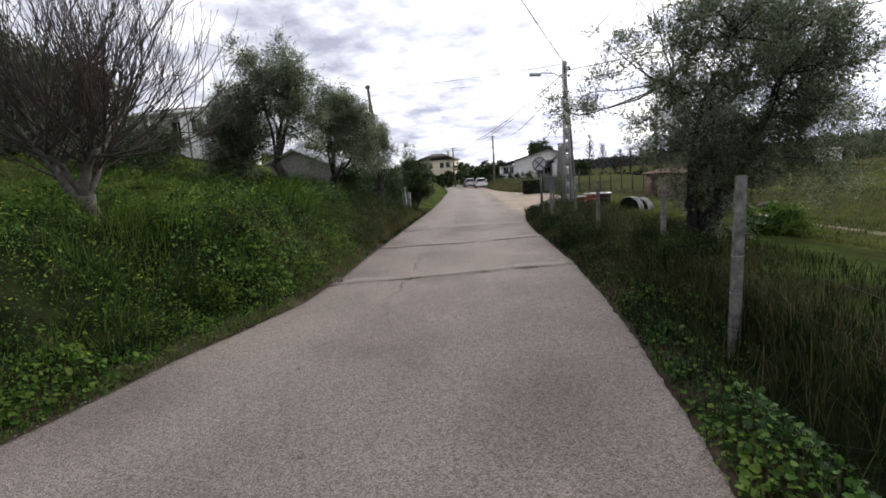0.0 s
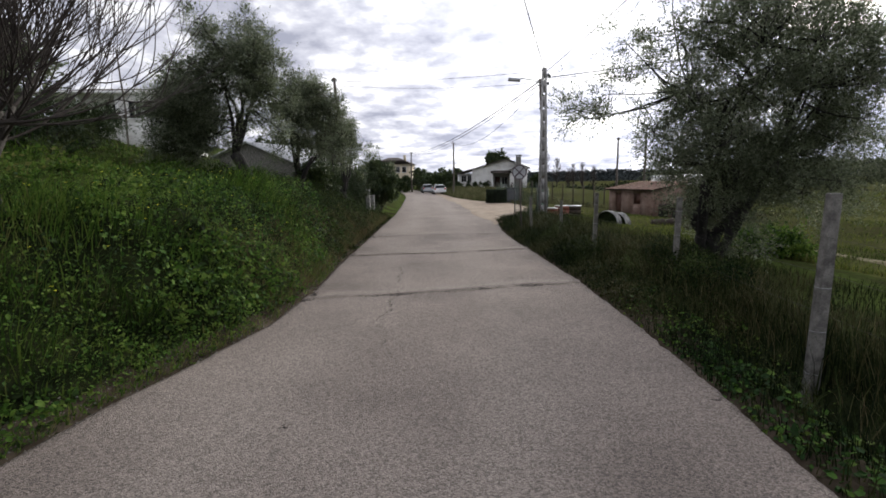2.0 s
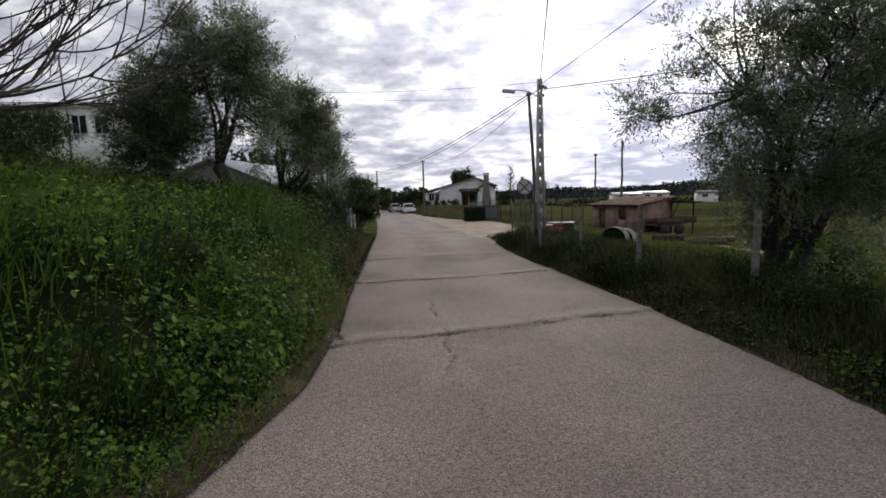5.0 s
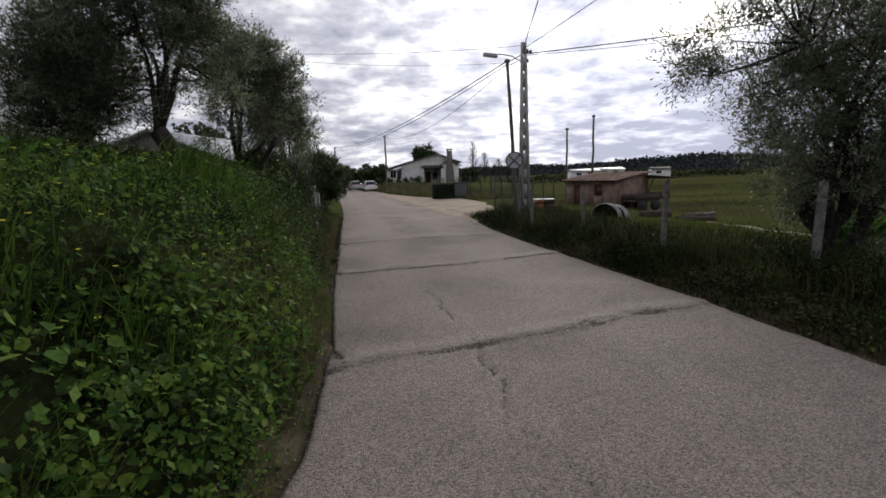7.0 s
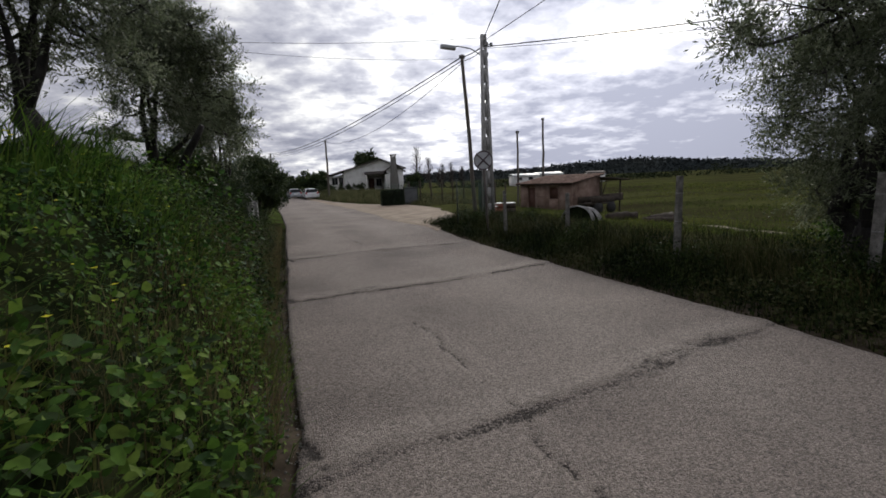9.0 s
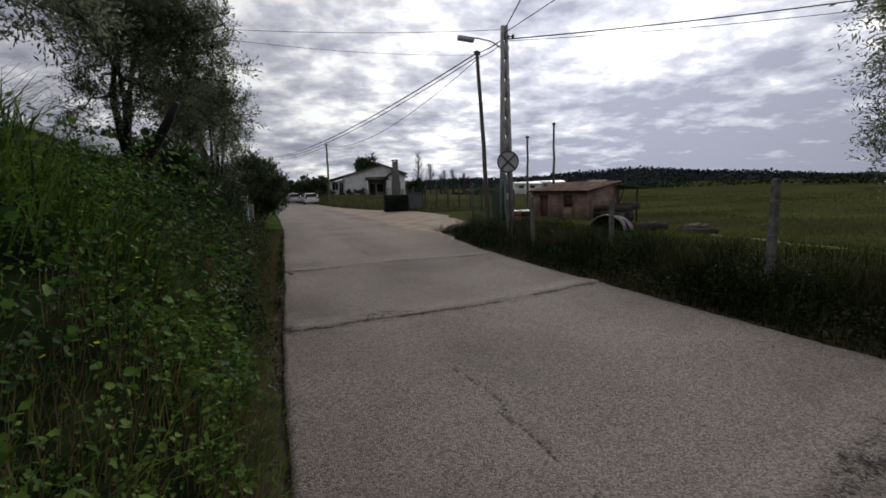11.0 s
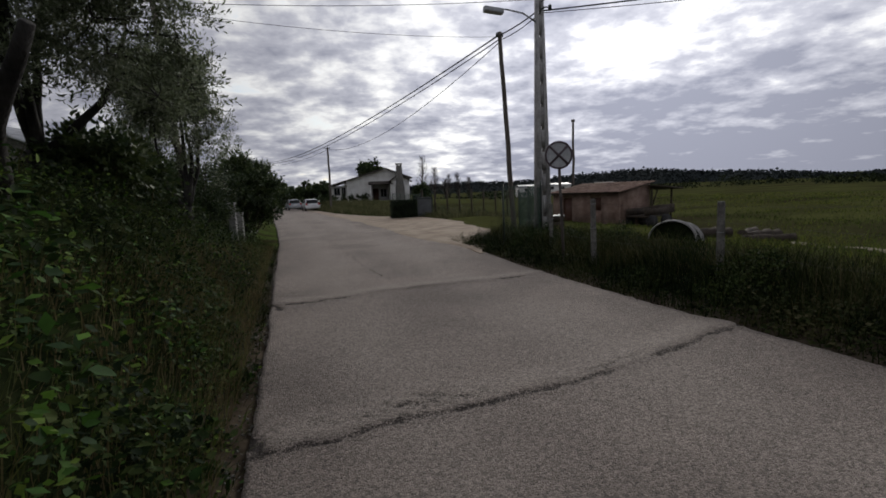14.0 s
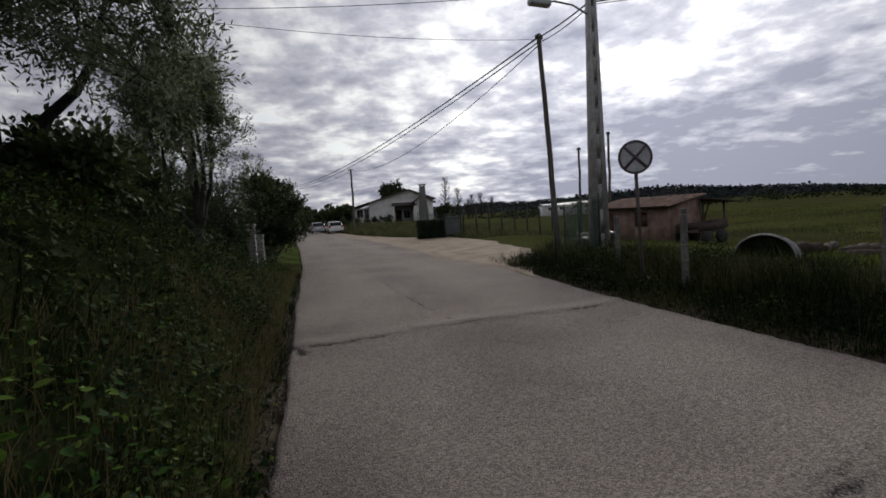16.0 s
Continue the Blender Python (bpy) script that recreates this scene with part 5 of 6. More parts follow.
def concrete_pole():
    ob = thing("utility_pole", "tall grey concrete utility pole with slotted faces", "utility pole", (*POLE, 0.1))
    p = Pile()
    h = 6.45
    w0, w1 = 0.21, 0.095
    rungs = 11

    def half(z):
        return w0 + (w1 - w0) * z / h

    for sx in (-1, 1):
        for z0, z1 in ((-0.4, h),):
            v = []
            for z, a in ((z0, half(z0)), (z1, half(z1))):
                xa, xb = sorted((sx * a, sx * a * 0.34))
                v += [(xa, -a * 0.72, z), (xb, -a * 0.72, z), (xb, a * 0.72, z), (xa, a * 0.72, z)]
            p.add(v, [(0, 3, 2, 1), (4, 5, 6, 7), (0, 1, 5, 4), (1, 2, 6, 5), (2, 3, 7, 6), (3, 0, 4, 7)])
    for k in range(rungs + 1):
        z0 = -0.4 + k * h / rungs
        z1 = min(h, z0 + h / rungs * 0.80)
        a = half(z0)
        p.box((-a * 0.36, -a * 0.6, z0), (a * 0.36, a * 0.6, z1))
    piece("shaft", p, M_CONC, ob)
    arm = Pile()
    arm.tube([(-0.05, 0, 5.75), (-0.45, 0, 5.98), (-0.9, 0, 6.06), (-1.02, 0, 6.05)], 0.022, 8)
    la = piece("lamp_arm", arm, M_STEEL, ob, "galvanised lamp arm")
    bm = box_bm((-1.52, -0.10, 5.93), (-1.0, 0.10, 6.06), 0.035)
    for v in bm.verts:
        if v.co.x < -1.3:
            v.co.z += 0.05
    part("lamp_head", bm, M_STEEL, ob, "grey street lamp head")
    fit = Pile()
    for z, yy in ((6.2, 0.12), (6.05, -0.12), (5.85, 0.12)):
        fit = Pile()
        fit.tube([(0, yy, z), (0.1, yy * 1.7, z + 0.03), (0.22, yy * 1.9, z)], 0.018, 6)
        fit.tube([(0.2, yy * 1.9, z - 0.05), (0.2, yy * 1.9, z + 0.07)], 0.045, 8)
        piece("insulator", fit, M_DARKSTEEL, ob, "dark cable clamp")


concrete_pole()


def wooden_pole(where, top, label, r=0.11, name="wooden_pole", cross=0.0):
    ob = thing(name, label, "utility pole", where)
    p = Pile()
    rng = np.random.default_rng(int(abs(where[0]) * 100))
    q = limb(rng, (0, 0, -0.4), (top[0] - where[0], top[1] - where[1], top[2] - where[2]), 0.006, 9)
    p.tube(q, np.linspace(r, r * 0.68, 9), 10)
    piece("shaft", p, M_WOODPOLE, ob, shade=True)
    k = Pile()
    e = q[-1]
    k.tube([e + (-0.12 - cross, 0, -0.15), e + (0.12 + cross, 0, -0.15)], 0.022, 6)
    for sx in (-1, 1):
        k.tube([e + (sx * (0.1 + cross), 0, -0.15), e + (sx * (0.1 + cross), 0, -0.03)], 0.03, 6)
    piece("bracket", k, M_DARKSTEEL, ob)


P2 = (4.05, 24.3)
wooden_pole((*P2, 0), (3.66, 24.3, 6.86), "leaning dark wooden utility pole beside the concrete one", 0.10)
FAR = (-3.2, 57.0)
wooden_pole((*FAR, 0.1), (-3.1, 57, 6.45), "wooden utility pole before the house", 0.13, cross=0.12)
wooden_pole((-11.35, 75, 0.2), (-11.35, 75, 6.5), "far wooden utility pole at the bend", 0.14, cross=0.15)
LP = (-6.05, 22.5)
wooden_pole((*LP, float(ground_height(*LP))), (-6.4, 22.6, 6.95), "leaning wooden utility pole behind the olives", 0.10)
wooden_pole((10.8, 36.2, -0.75), (10.84, 36.2, 4.85), "bare wooden pole beside the hut", 0.09)
wooden_pole((12.95, 36.4, -0.7), (12.9, 36.38, 5.74), "taller bare wooden pole behind the hut", 0.10)
AN = (-20.0, 25.5)
wooden_pole((*AN, float(ground_height(*AN))), (AN[0], AN[1], 9.7), "thin pole with a small arm before the white house", 0.06, cross=0.35)


def cable(a, b, sag, r=0.012, label="black overhead cable between the poles"):
    a, b = np.asarray(a, float), np.asarray(b, float)
    t = np.linspace(0, 1, 40)
    p = a + (b - a) * t[:, None]
    p[:, 2] -= 4 * sag * t * (1 - t)
    q = Pile()
    q.tube(p, r, 5)
    ob = new("overhead_cable", q.mesh("overhead_cable", M_WIRE))
    tagged(ob, label, "cable", "overhead cables")


T = (POLE[0] + 0.02, POLE[1])
cable((3.62, 24.3, 6.75), (-11.35, 75, 6.4), 0.9, 0.026)
cable((3.62, 24.3, 6.6), (-11.35, 75, 6.25), 1.0, 0.020)
cable((3.62, 24.3, 6.5), (-3.1, 57, 6.25), 1.15, 0.014)
cable((*T, 6.2), (3.64, 24.3, 6.75), 0.05, 0.02)
cable((*T, 6.1), (3.66, 24.3, 6.6), 0.08, 0.014)
cable((-3.1, 57, 6.2), (-11.35, 75, 6.0), 0.4, 0.014)
cable((*T, 6.45), (-3.0, -14, 7.2), 0.35, 0.016)
cable((*T, 6.35), (7.5, -14, 7.2), 0.45, 0.012)
cable((*T, 6.15), (24, 12.5, 7.4), 0.3, 0.020)
cable((*T, 6.1), (24, 12.2, 7.0), 0.4, 0.010)
cable((*T, 6.45), (-6.4, 22.6, 6.8), 0.14, 0.008, "thin grey overhead wire between the poles")
cable((3.66, 24.3, 6.7), (-6.4, 22.6, 6.6), 0.2, 0.007, "thin grey overhead wire between the poles")
cable((-6.4, 22.6, 6.8), (-24, 14, 14.0), 0.5, 0.008, "thin grey overhead wire between the poles")


def road_sign(where, turn):
    ob = thing("road_sign", "round faded no-stopping sign on a leaning grey post", "road sign", where, turn=turn)
    p = Pile()
    p.tube([(0.10, 0.02, -0.4), (0.05, 0.02, 0.9), (0, 0.02, 2.3)], 0.028, 10)
    piece("post", p, M_RUSTPOST, ob, "leaning dull brown post", True)

    def disc(r0, r1, y0, y1):
        q = Pile()
        a = np.linspace(0, 2 * np.pi, 48, endpoint=False)
        rings = []
        for r, y in ((r0, y0), (r1, y0), (r1, y1), (r0, y1)):
            rings.append(np.stack([r * np.cos(a), a * 0 + y, 2.16 + r * np.sin(a)], -1))
        i = np.arange(48)
        for k in range(4):
            v = np.vstack([rings[k], rings[(k + 1) % 4]])
            q.add(v, np.stack([i, (i + 1) % 48, (i + 1) % 48 + 48, i + 48], -1))
        return q

    piece("plate", disc(0.002, 0.268, -0.012, -0.004), M_SIGNFACE, ob, "faded blue disc")
    piece("rim", disc(0.232, 0.268, -0.019, -0.013), M_SIGNRED, ob, "faded red rim")
    for s in (-1, 1):
        q = Pile()
        q.box((-0.235, -0.0185 - 0.002 * (s > 0), -0.022), (0.235, -0.0135 - 0.002 * (s > 0), 0.022), Matrix.Translation((0, 0, 2.16)) @ Matrix.Rotation(s * radians(45), 4, "Y"))
        piece("cross_bar", q, M_SIGNRED, ob, "faded red bar")


road_sign((2.16, 17.1, 0.02), -14)


# ---------------------------------------------------------------- fences
def fence_post(where, height, w=0.05, lean=(0, 0)):
    ob = thing("fence_post", "square lichened concrete fence post in tall grass", "fence post", where, "roadside fence posts")
    bm = bmesh.new()
    bmesh.ops.create_cube(bm, size=1, matrix=Matrix.Translation((0, 0, height / 2 - 0.2)) @ Matrix.Diagonal((w * 2, w * 2, height + 0.4, 1)))
    bmesh.ops.bevel(bm, geom=bm.edges[:], offset=0.012, segments=2, affect="EDGES", profile=0.5)
    for v in bm.verts:
        k = v.co.z / height
        v.co.x = v.co.x * (1.06 - 0.12 * k) + lean[0] * k
        v.co.y = v.co.y * (1.06 - 0.12 * k) + lean[1] * k
    part("shaft", bm, M_POST, ob)
    for z in (0.3, 0.75, 1.2):
        if z < height:
            tie = Pile()
            a = np.linspace(0, 2 * np.pi, 9)
            k = z / height
            tie.tube(np.stack([lean[0] * k + 1.3 * w * np.cos(a), lean[1] * k + 1.3 * w * np.sin(a), a * 0 + z], -1), 0.003, 4, False)
            piece("wire_tie", tie, M_STEEL, ob)


ROADPOSTS = [(4.5, 0.9, 1.75), (4.30, 4.92, 1.77), (4.52, 9.0, 1.56), (3.52, 11.15, 1.60), (3.24, 14.3, 1.28), (2.55, 16.5, 1.33), (2.7, 18.6, 1.2)]
for k, (px, py, ph) in enumerate(ROADPOSTS):
    fence_post(foot(px, py), ph - foot(px, py)[2], (0.054, 0.053, 0.045, 0.043, 0.040, 0.040, 0.040)[k], ((0, 0), (0.03, 0.01), (0.02, 0), (0.02, 0), (0, 0.02), (-0.02, 0), (0, 0))[k])
for z in (0.45, 0.85, 1.2):
    q = Pile()
    pts = []
    for (ax, ay, ah), (bx, by, bh) in zip(ROADPOSTS, ROADPOSTS[1:]):
        for t in np.linspace(0, 1, 8)[:-1]:
            gx, gy = ax + (bx - ax) * t, ay + (by - ay) * t
            za = min(z + 0.15, ah - 0.06)
            zb = min(z + 0.15, bh - 0.06)
            pts.append((gx - 0.05, gy, za + (zb - za) * t - 0.05 * np.sin(np.pi * t)))
    q.tube(pts, 0.0016, 4, False)
    tagged(new("fence_wire", q.mesh("fence_wire", M_OLDWIRE)), "thin rusty fence wire between concrete posts", "fence wire", "fence wires")


def mesh_fence(a, b, height, posts, label, step=0.12, mat=None, pr=0.025, post=None):
    """Chain-link panels between round posts; a and b are ends in plan."""
    a, b = np.asarray(a, float), np.asarray(b, float)
    ob = thing("mesh_fence", label, "fence")
    ln = np.linalg.norm(b - a)
    gz = lambda t: float(ground_height(*(a + (b - a) * t)))
    for k in range(posts):
        t = k / (posts - 1)
        x, y = a + (b - a) * t
        p = Pile()
        p.tube([(x, y, gz(t) - 0.3), (x, y, gz(t) + height + 0.08)], pr, 8)
        piece("post", p, post or M_DARKSTEEL, ob)
    wire = Pile()
    n = int(ln / step)
    for k in range(-int(height / step), n):
        for s in (1, -1):
            u0, u1 = (k * step, k * step + height) if s > 0 else (k * step + height, k * step)
            z0, z1 = 0.02, height
            ta, tb = -u0 / (u1 - u0), (ln - u0) / (u1 - u0)
            t0, t1 = max(0.0, min(ta, tb)), min(1.0, max(ta, tb))
            if t1 - t0 < 0.05:
                continue
            q = []
            for t in (t0, t1):
                u, z = u0 + (u1 - u0) * t, z0 + (z1 - z0) * t
                xy = a + (b - a) * (u / ln)
                q.append((*xy, gz(u / ln) + z))
            wire.tube(q, 0.004, 3, False)
    for z in (0.05, height):
        wire.tube([(*(a + (b - a) * t), gz(t) + z) for t in np.linspace(0, 1, posts * 3)], 0.006, 4, False)
    piece("wire_mesh", wire, mat or M_GREENWIRE, ob, "chain-link wire")


mesh_fence((2.2, 20.4), (3.1, 20.0), 1.55, 2, "green wire mesh gate beside the concrete pole", 0.07)
mesh_fence((3.1, 20.0), (4.1, 24.0), 1.45, 3, "green wire mesh fence beside the poles", 0.08)
mesh_fence((3.0, 37.6), (10.2, 37.2), 1.6, 10, "tall dark mesh fence along the field behind the lay-by", 0.16, pr=0.05, post=M_LOG)
mesh_fence((2.9, 37.6), (1.9, 45), 1.4, 4, "dark mesh fence beside the house plot", 0.2)


# ---------------------------------------------------------------- hut, shelters and clutter in the field
def hut():
    ob = thing("field_hut", "low pinkish plastered hut with a red tiled lean-to roof", "hut", (9.15, 31.7, -0.40), turn=-69.6)
    ob.scale = (0.89, 0.89, 0.89)
    # local x runs along the front, local y to the back
    W, D, h0, h1, t = 4.6, 2.75, 1.70, 2.12, 0.14
    front = Pile()
    for x0, x1, z0, z1 in ((0, 0.75, 0, h0), (0.75, 1.45, 1.45, h0), (1.45, 2.75, 0, h0), (2.75, 3.5, 1.45, h0), (2.75, 3.5, 0, 0.75), (3.5, W, 0, h0)):
        front.box((x0, 0, z0 - (0.4 if z0 == 0 else 0)), (x1, t, z1))
    piece("front_wall", front, M_PLASTER, ob)
    for n, x in (("end_wall", 0.0), ("end_wall", W - t)):
        q = Pile()
        v = [(x, t, -0.4), (x, D, -0.4), (x, D, h1), (x, t, h0 + (h1 - h0) * t / D)]
        v = v + [(a + t, b, c) for a, b, c in v]
        q.add(v, [(0, 3, 2, 1), (4, 5, 6, 7), (0, 1, 5, 4), (1, 2, 6, 5), (2, 3, 7, 6), (3, 0, 4, 7)])
        piece(n, q, M_PLASTER, ob)
    q = Pile()
    q.box((t, D - t, -0.4), (W - t, D, h1))
    piece("back_wall", q, M_PLASTER, ob)
    q = Pile()
    q.box((0.75, 0.08, -0.3), (1.45, 0.12, 1.45))
    piece("door", q, M_BROWN, ob, "dark brown plank door")
    q = Pile()
    q.box((2.75, 0.10, 0.75), (3.5, 0.12, 1.45))
    piece("shutter", q, M_BROWN, ob, "dark brown window shutter")
    roof = Pile()
    rows, cols = 9, 26
    for r in range(rows):
        y0 = -0.3 + (D + 0.45) * r / rows
        y1 = -0.3 + (D + 0.45) * (r + 1.12) / rows
        for c in range(cols):
            x0 = -0.2 + (W + 0.4) * c / cols
            wd = (W + 0.4) / cols
            a = np.linspace(0, np.pi, 5)
            v = []
            for y, up in ((y0, 0.03), (y1, 0.0)):
                z = h0 + (h1 - h0) * y / D + 0.05 + up
                for k in a:
                    v.append((x0 + wd / 2 - wd / 2 * np.cos(k), y, z + 0.06 * np.sin(k)))
            i = np.arange(4)
            roof.add(v, np.stack([i, i + 1, i + 6, i + 5], -1))
    piece("roof_tiles", roof, M_TILE, ob, "weathered terracotta roof tiles")
    q = Pile()
    v = [(-0.2, -0.25, h0 - 0.03), (W + 0.2, -0.25, h0 - 0.03), (W + 0.2, D + 0.15, h1 + 0.03), (-0.2, D + 0.15, h1 + 0.03)]
    v = v + [(a, b, c + 0.06) for a, b, c in v]
    q.add(v, [(0, 3, 2, 1), (4, 5, 6, 7), (0, 1, 5, 4), (1, 2, 6, 5), (2, 3, 7, 6), (3, 0, 4, 7)])
    piece("roof_deck", q, M_LOG, ob)


hut()


def lean_to():
    ob = thing("open_shed", "rickety open timber shed with a dark sheet roof beside the hut", "shed", (12.85, 28.6, -0.46), turn=20)
    ob.scale = (0.89, 0.89, 0.89)
    for x, y in ((0, 0), (1.9, 0), (0, 1.9), (1.9, 1.9)):
        q = Pile()
        q.tube([(x, y, -0.3), (x + 0.05, y, 1.9)], 0.055, 7)
        piece("post", q, M_LOG, ob)
    q = Pile()
    q.box((-0.3, -0.4, 1.9), (2.3, 2.3, 1.98), Matrix.Rotation(radians(5), 4, "Y") @ Matrix.Translation((0, 0, 0.08)))
    piece("roof", q, M_LOG, ob, "dark sagging sheet roof")
    q = Pile()
    q.box((-0.1, -0.05, 0.45), (2.2, 0.0, 0.95))
    piece("side_board", q, M_LOG, ob)
    q = Pile()
    q.tube([(0.1, 0, 0.9), (0.6, 0, 1.85)], 0.04, 6)
    piece("brace", q, M_LOG, ob)


lean_to()


def cart(where, turn):
    ob = thing("farm_trailer", "dark old farm trailer parked beside the hut", "trailer", where, turn=turn)
    q = Pile()
    q.box((-0.9, -0.5, 0.5), (0.9, 0.5, 0.58))
    piece("bed", q, M_LOG, ob)
    for y in (-0.5, 0.46):
        q = Pile()
        q.box((-0.9, y, 0.58), (0.9, y + 0.04, 0.9))
        piece("side_board", q, M_LOG, ob)
    for x in (-0.5, 0.5):
        for y in (-0.6, 0.6):
            q = Pile()
            q.tube([(x, y - 0.07, 0.3), (x, y + 0.07, 0.3)], 0.3, 18)
            piece("wheel", q, M_RUBBER, ob)


cart((12.0, 27.7, float(ground_height(12.0, 27.7))), 18)


def half_pipe(where, r, ln, turn, label):
    """A corrugated half-round sheet standing as a small shelter."""
    ob = thing("corrugated_shelter", label, "shelter", where, "corrugated shelters", turn)
    n, m = 26, 60
    a = np.linspace(0, np.pi, n)
    u = np.linspace(0, ln, m)
    for off, name in ((0.0, "arched_sheet"),):
        q = Pile()
        v = []
        for d in (0.0, -0.012):
            rr = r + d + 0.018 * np.sin(u * 2 * np.pi / 0.14)
            g = np.stack([-(rr[:, None]) * np.cos(a)[None], np.repeat(u[:, None], n, 1), rr[:, None] * np.sin(a)[None] * 0.92], -1)
            v.append(g.reshape(-1, 3))
        i, j = np.meshgrid(np.arange(m - 1), np.arange(n - 1), indexing="ij")
        f = np.stack([i * n + j, i * n + j + 1, (i + 1) * n + j + 1, (i + 1) * n + j], -1).reshape(-1, 4)
        q.add(v[0], f)
        q.add(v[1], f[:, ::-1])
        piece(name, q, M_OLDTIN, ob, shade=True)
    # added near-black sheet just inside the mouth, standing for the shaded hollow
    q = Pile()
    pts = [(-r * np.cos(k) * 0.96, 0.07, r * np.sin(k) * 0.88) for k in np.linspace(0, np.pi, 14)]
    c = np.array([(0, 0.07, 0)] + pts)
    q.add(c, [(0, i, i + 1) for i in range(1, 14)])
    piece("shade_panel", q, M_DEEP_SHADE, ob)


half_pipe((5.55, 18.15, float(ground_height(5.6, 18.2)) - 0.04), 0.52, 0.28, -52, "grey corrugated metal arch lying in the grass")
half_pipe((5.95, 18.40, float(ground_height(6.0, 18.4)) - 0.04), 0.50, 0.30, -52, "second grey corrugated metal arch lying in the grass")


def log(where, ln, r, turn):
    ob = thing("log", "dark fallen log lying in the field", "log", where, "logs", turn)
    q = Pile()
    rng = np.random.default_rng(int(ln * 100))
    q.tube(limb(rng, (0, 0, r * 0.7), (ln, 0, r * 0.7), 0.03, 7), r * (1 + 0.1 * rng.normal(size=7)), 9)
    piece("trunk", q, M_LOG, ob, shade=True)


log(foot(9.4, 19.7), 1.2, 0.17, 8)
log(foot(8.0, 20.3), 1.2, 0.15, -6)
log(foot(11.5, 22.0), 1.6, 0.14, 30)
log(foot(9.0, 19.5), 1.4, 0.12, -15)


def crate(where, size, turn, mat, label):
    ob = thing("crate", label, "crate", where, "crates by the pole", turn)
    a, b, h = size
    for z0, z1 in ((0, 0.30), (0.34, 0.64), (0.68, 0.98)):
        for lo, hi in (((-a, -b, z0 * h), (a, -b + 0.03, z1 * h)), ((-a, b - 0.03, z0 * h), (a, b, z1 * h)), ((-a, -b + 0.03, z0 * h), (-a + 0.03, b - 0.03, z1 * h)), ((a - 0.03, -b + 0.03, z0 * h), (a, b - 0.03, z1 * h))):
            q = Pile()
            q.box(lo, hi)
            piece("board", q, mat, ob)
    q = Pile()
    q.box((-a - 0.02, -b - 0.02, h * 0.98), (a + 0.02, b + 0.02, h * 0.98 + 0.03))
    piece("lid", q, M_TIN, ob, "pale sheet lid")


crate((4.75, 23.6, -0.05), (0.28, 0.25, 0.6), 15, M_RUST, "rusty red box with pale lid beside the poles")
crate((5.4, 24.2, -0.1), (0.40, 0.3, 0.6), -10, M_LOG, "brown wooden box beside the poles")
crate((4.1, 22.6, 0.0), (0.22, 0.22, 0.5), 30, M_RUST, "small rusty red box beside the concrete pole")


def gate_pillar(where, top):
    tall = top - where[2]
    ob = thing("gate_pillar", "short white-washed stone gate post at the bank's end", "gate post", where)
    part("shaft", box_bm((-0.1, -0.1, -0.3), (0.1, 0.1, tall), 0.025), M_CONC, ob)
    part("cap", box_bm((-0.12, -0.12, tall), (0.12, 0.12, tall + 0.06), 0.02), M_CONC, ob)


gate_pillar(foot(-5.28, 23.8), 1.48)
gate_pillar(foot(-5.25, 24.6), 1.15)


# ---------------------------------------------------------------- houses
def quad_slab(q, pts, thick):
    """A sloping slab from four upper corners."""
    v = [tuple(p) for p in pts] + [(x, y, z - thick) for x, y, z in pts]
    q.add(v, [(0, 1, 2, 3), (7, 6, 5, 4), (0, 4, 5, 1), (1, 5, 6, 2), (2, 6, 7, 3), (3, 7, 4, 0)])


def window(parent, lo, hi, mat_frame=None):
    """A window on a wall that faces -y: frame, sill and glass."""
    (x0, y, z0), (x1, _, z1) = lo, hi
    q = Pile()
    for a, b in (((x0 - .07, y - .05, z0 - .07), (x1 + .07, y, z0)), ((x0 - .07, y - .05, z1), (x1 + .07, y, z1 + .07)), ((x0 - .07, y - .05, z0), (x0, y, z1)), ((x1, y - .05, z0), (x1 + .07, y, z1)),
                 (((x0 + x1) / 2 - .025, y - .045, z0), ((x0 + x1) / 2 + .025, y, z1))):
        q.box(a, b)
    wd = piece("window", q, mat_frame or M_FRAME, parent)
    g = Pile()
    g.box((x0, y - 0.02, z0), (x1, y - 0.004, z1))
    gl = piece("pane", g, M_GLASS, wd)
    s = Pile()
    s.box((x0 - 0.12, y - 0.12, z0 - 0.13), (x1 + 0.12, y, z0 - 0.07))
    piece("sill", s, M_FRAME, wd)


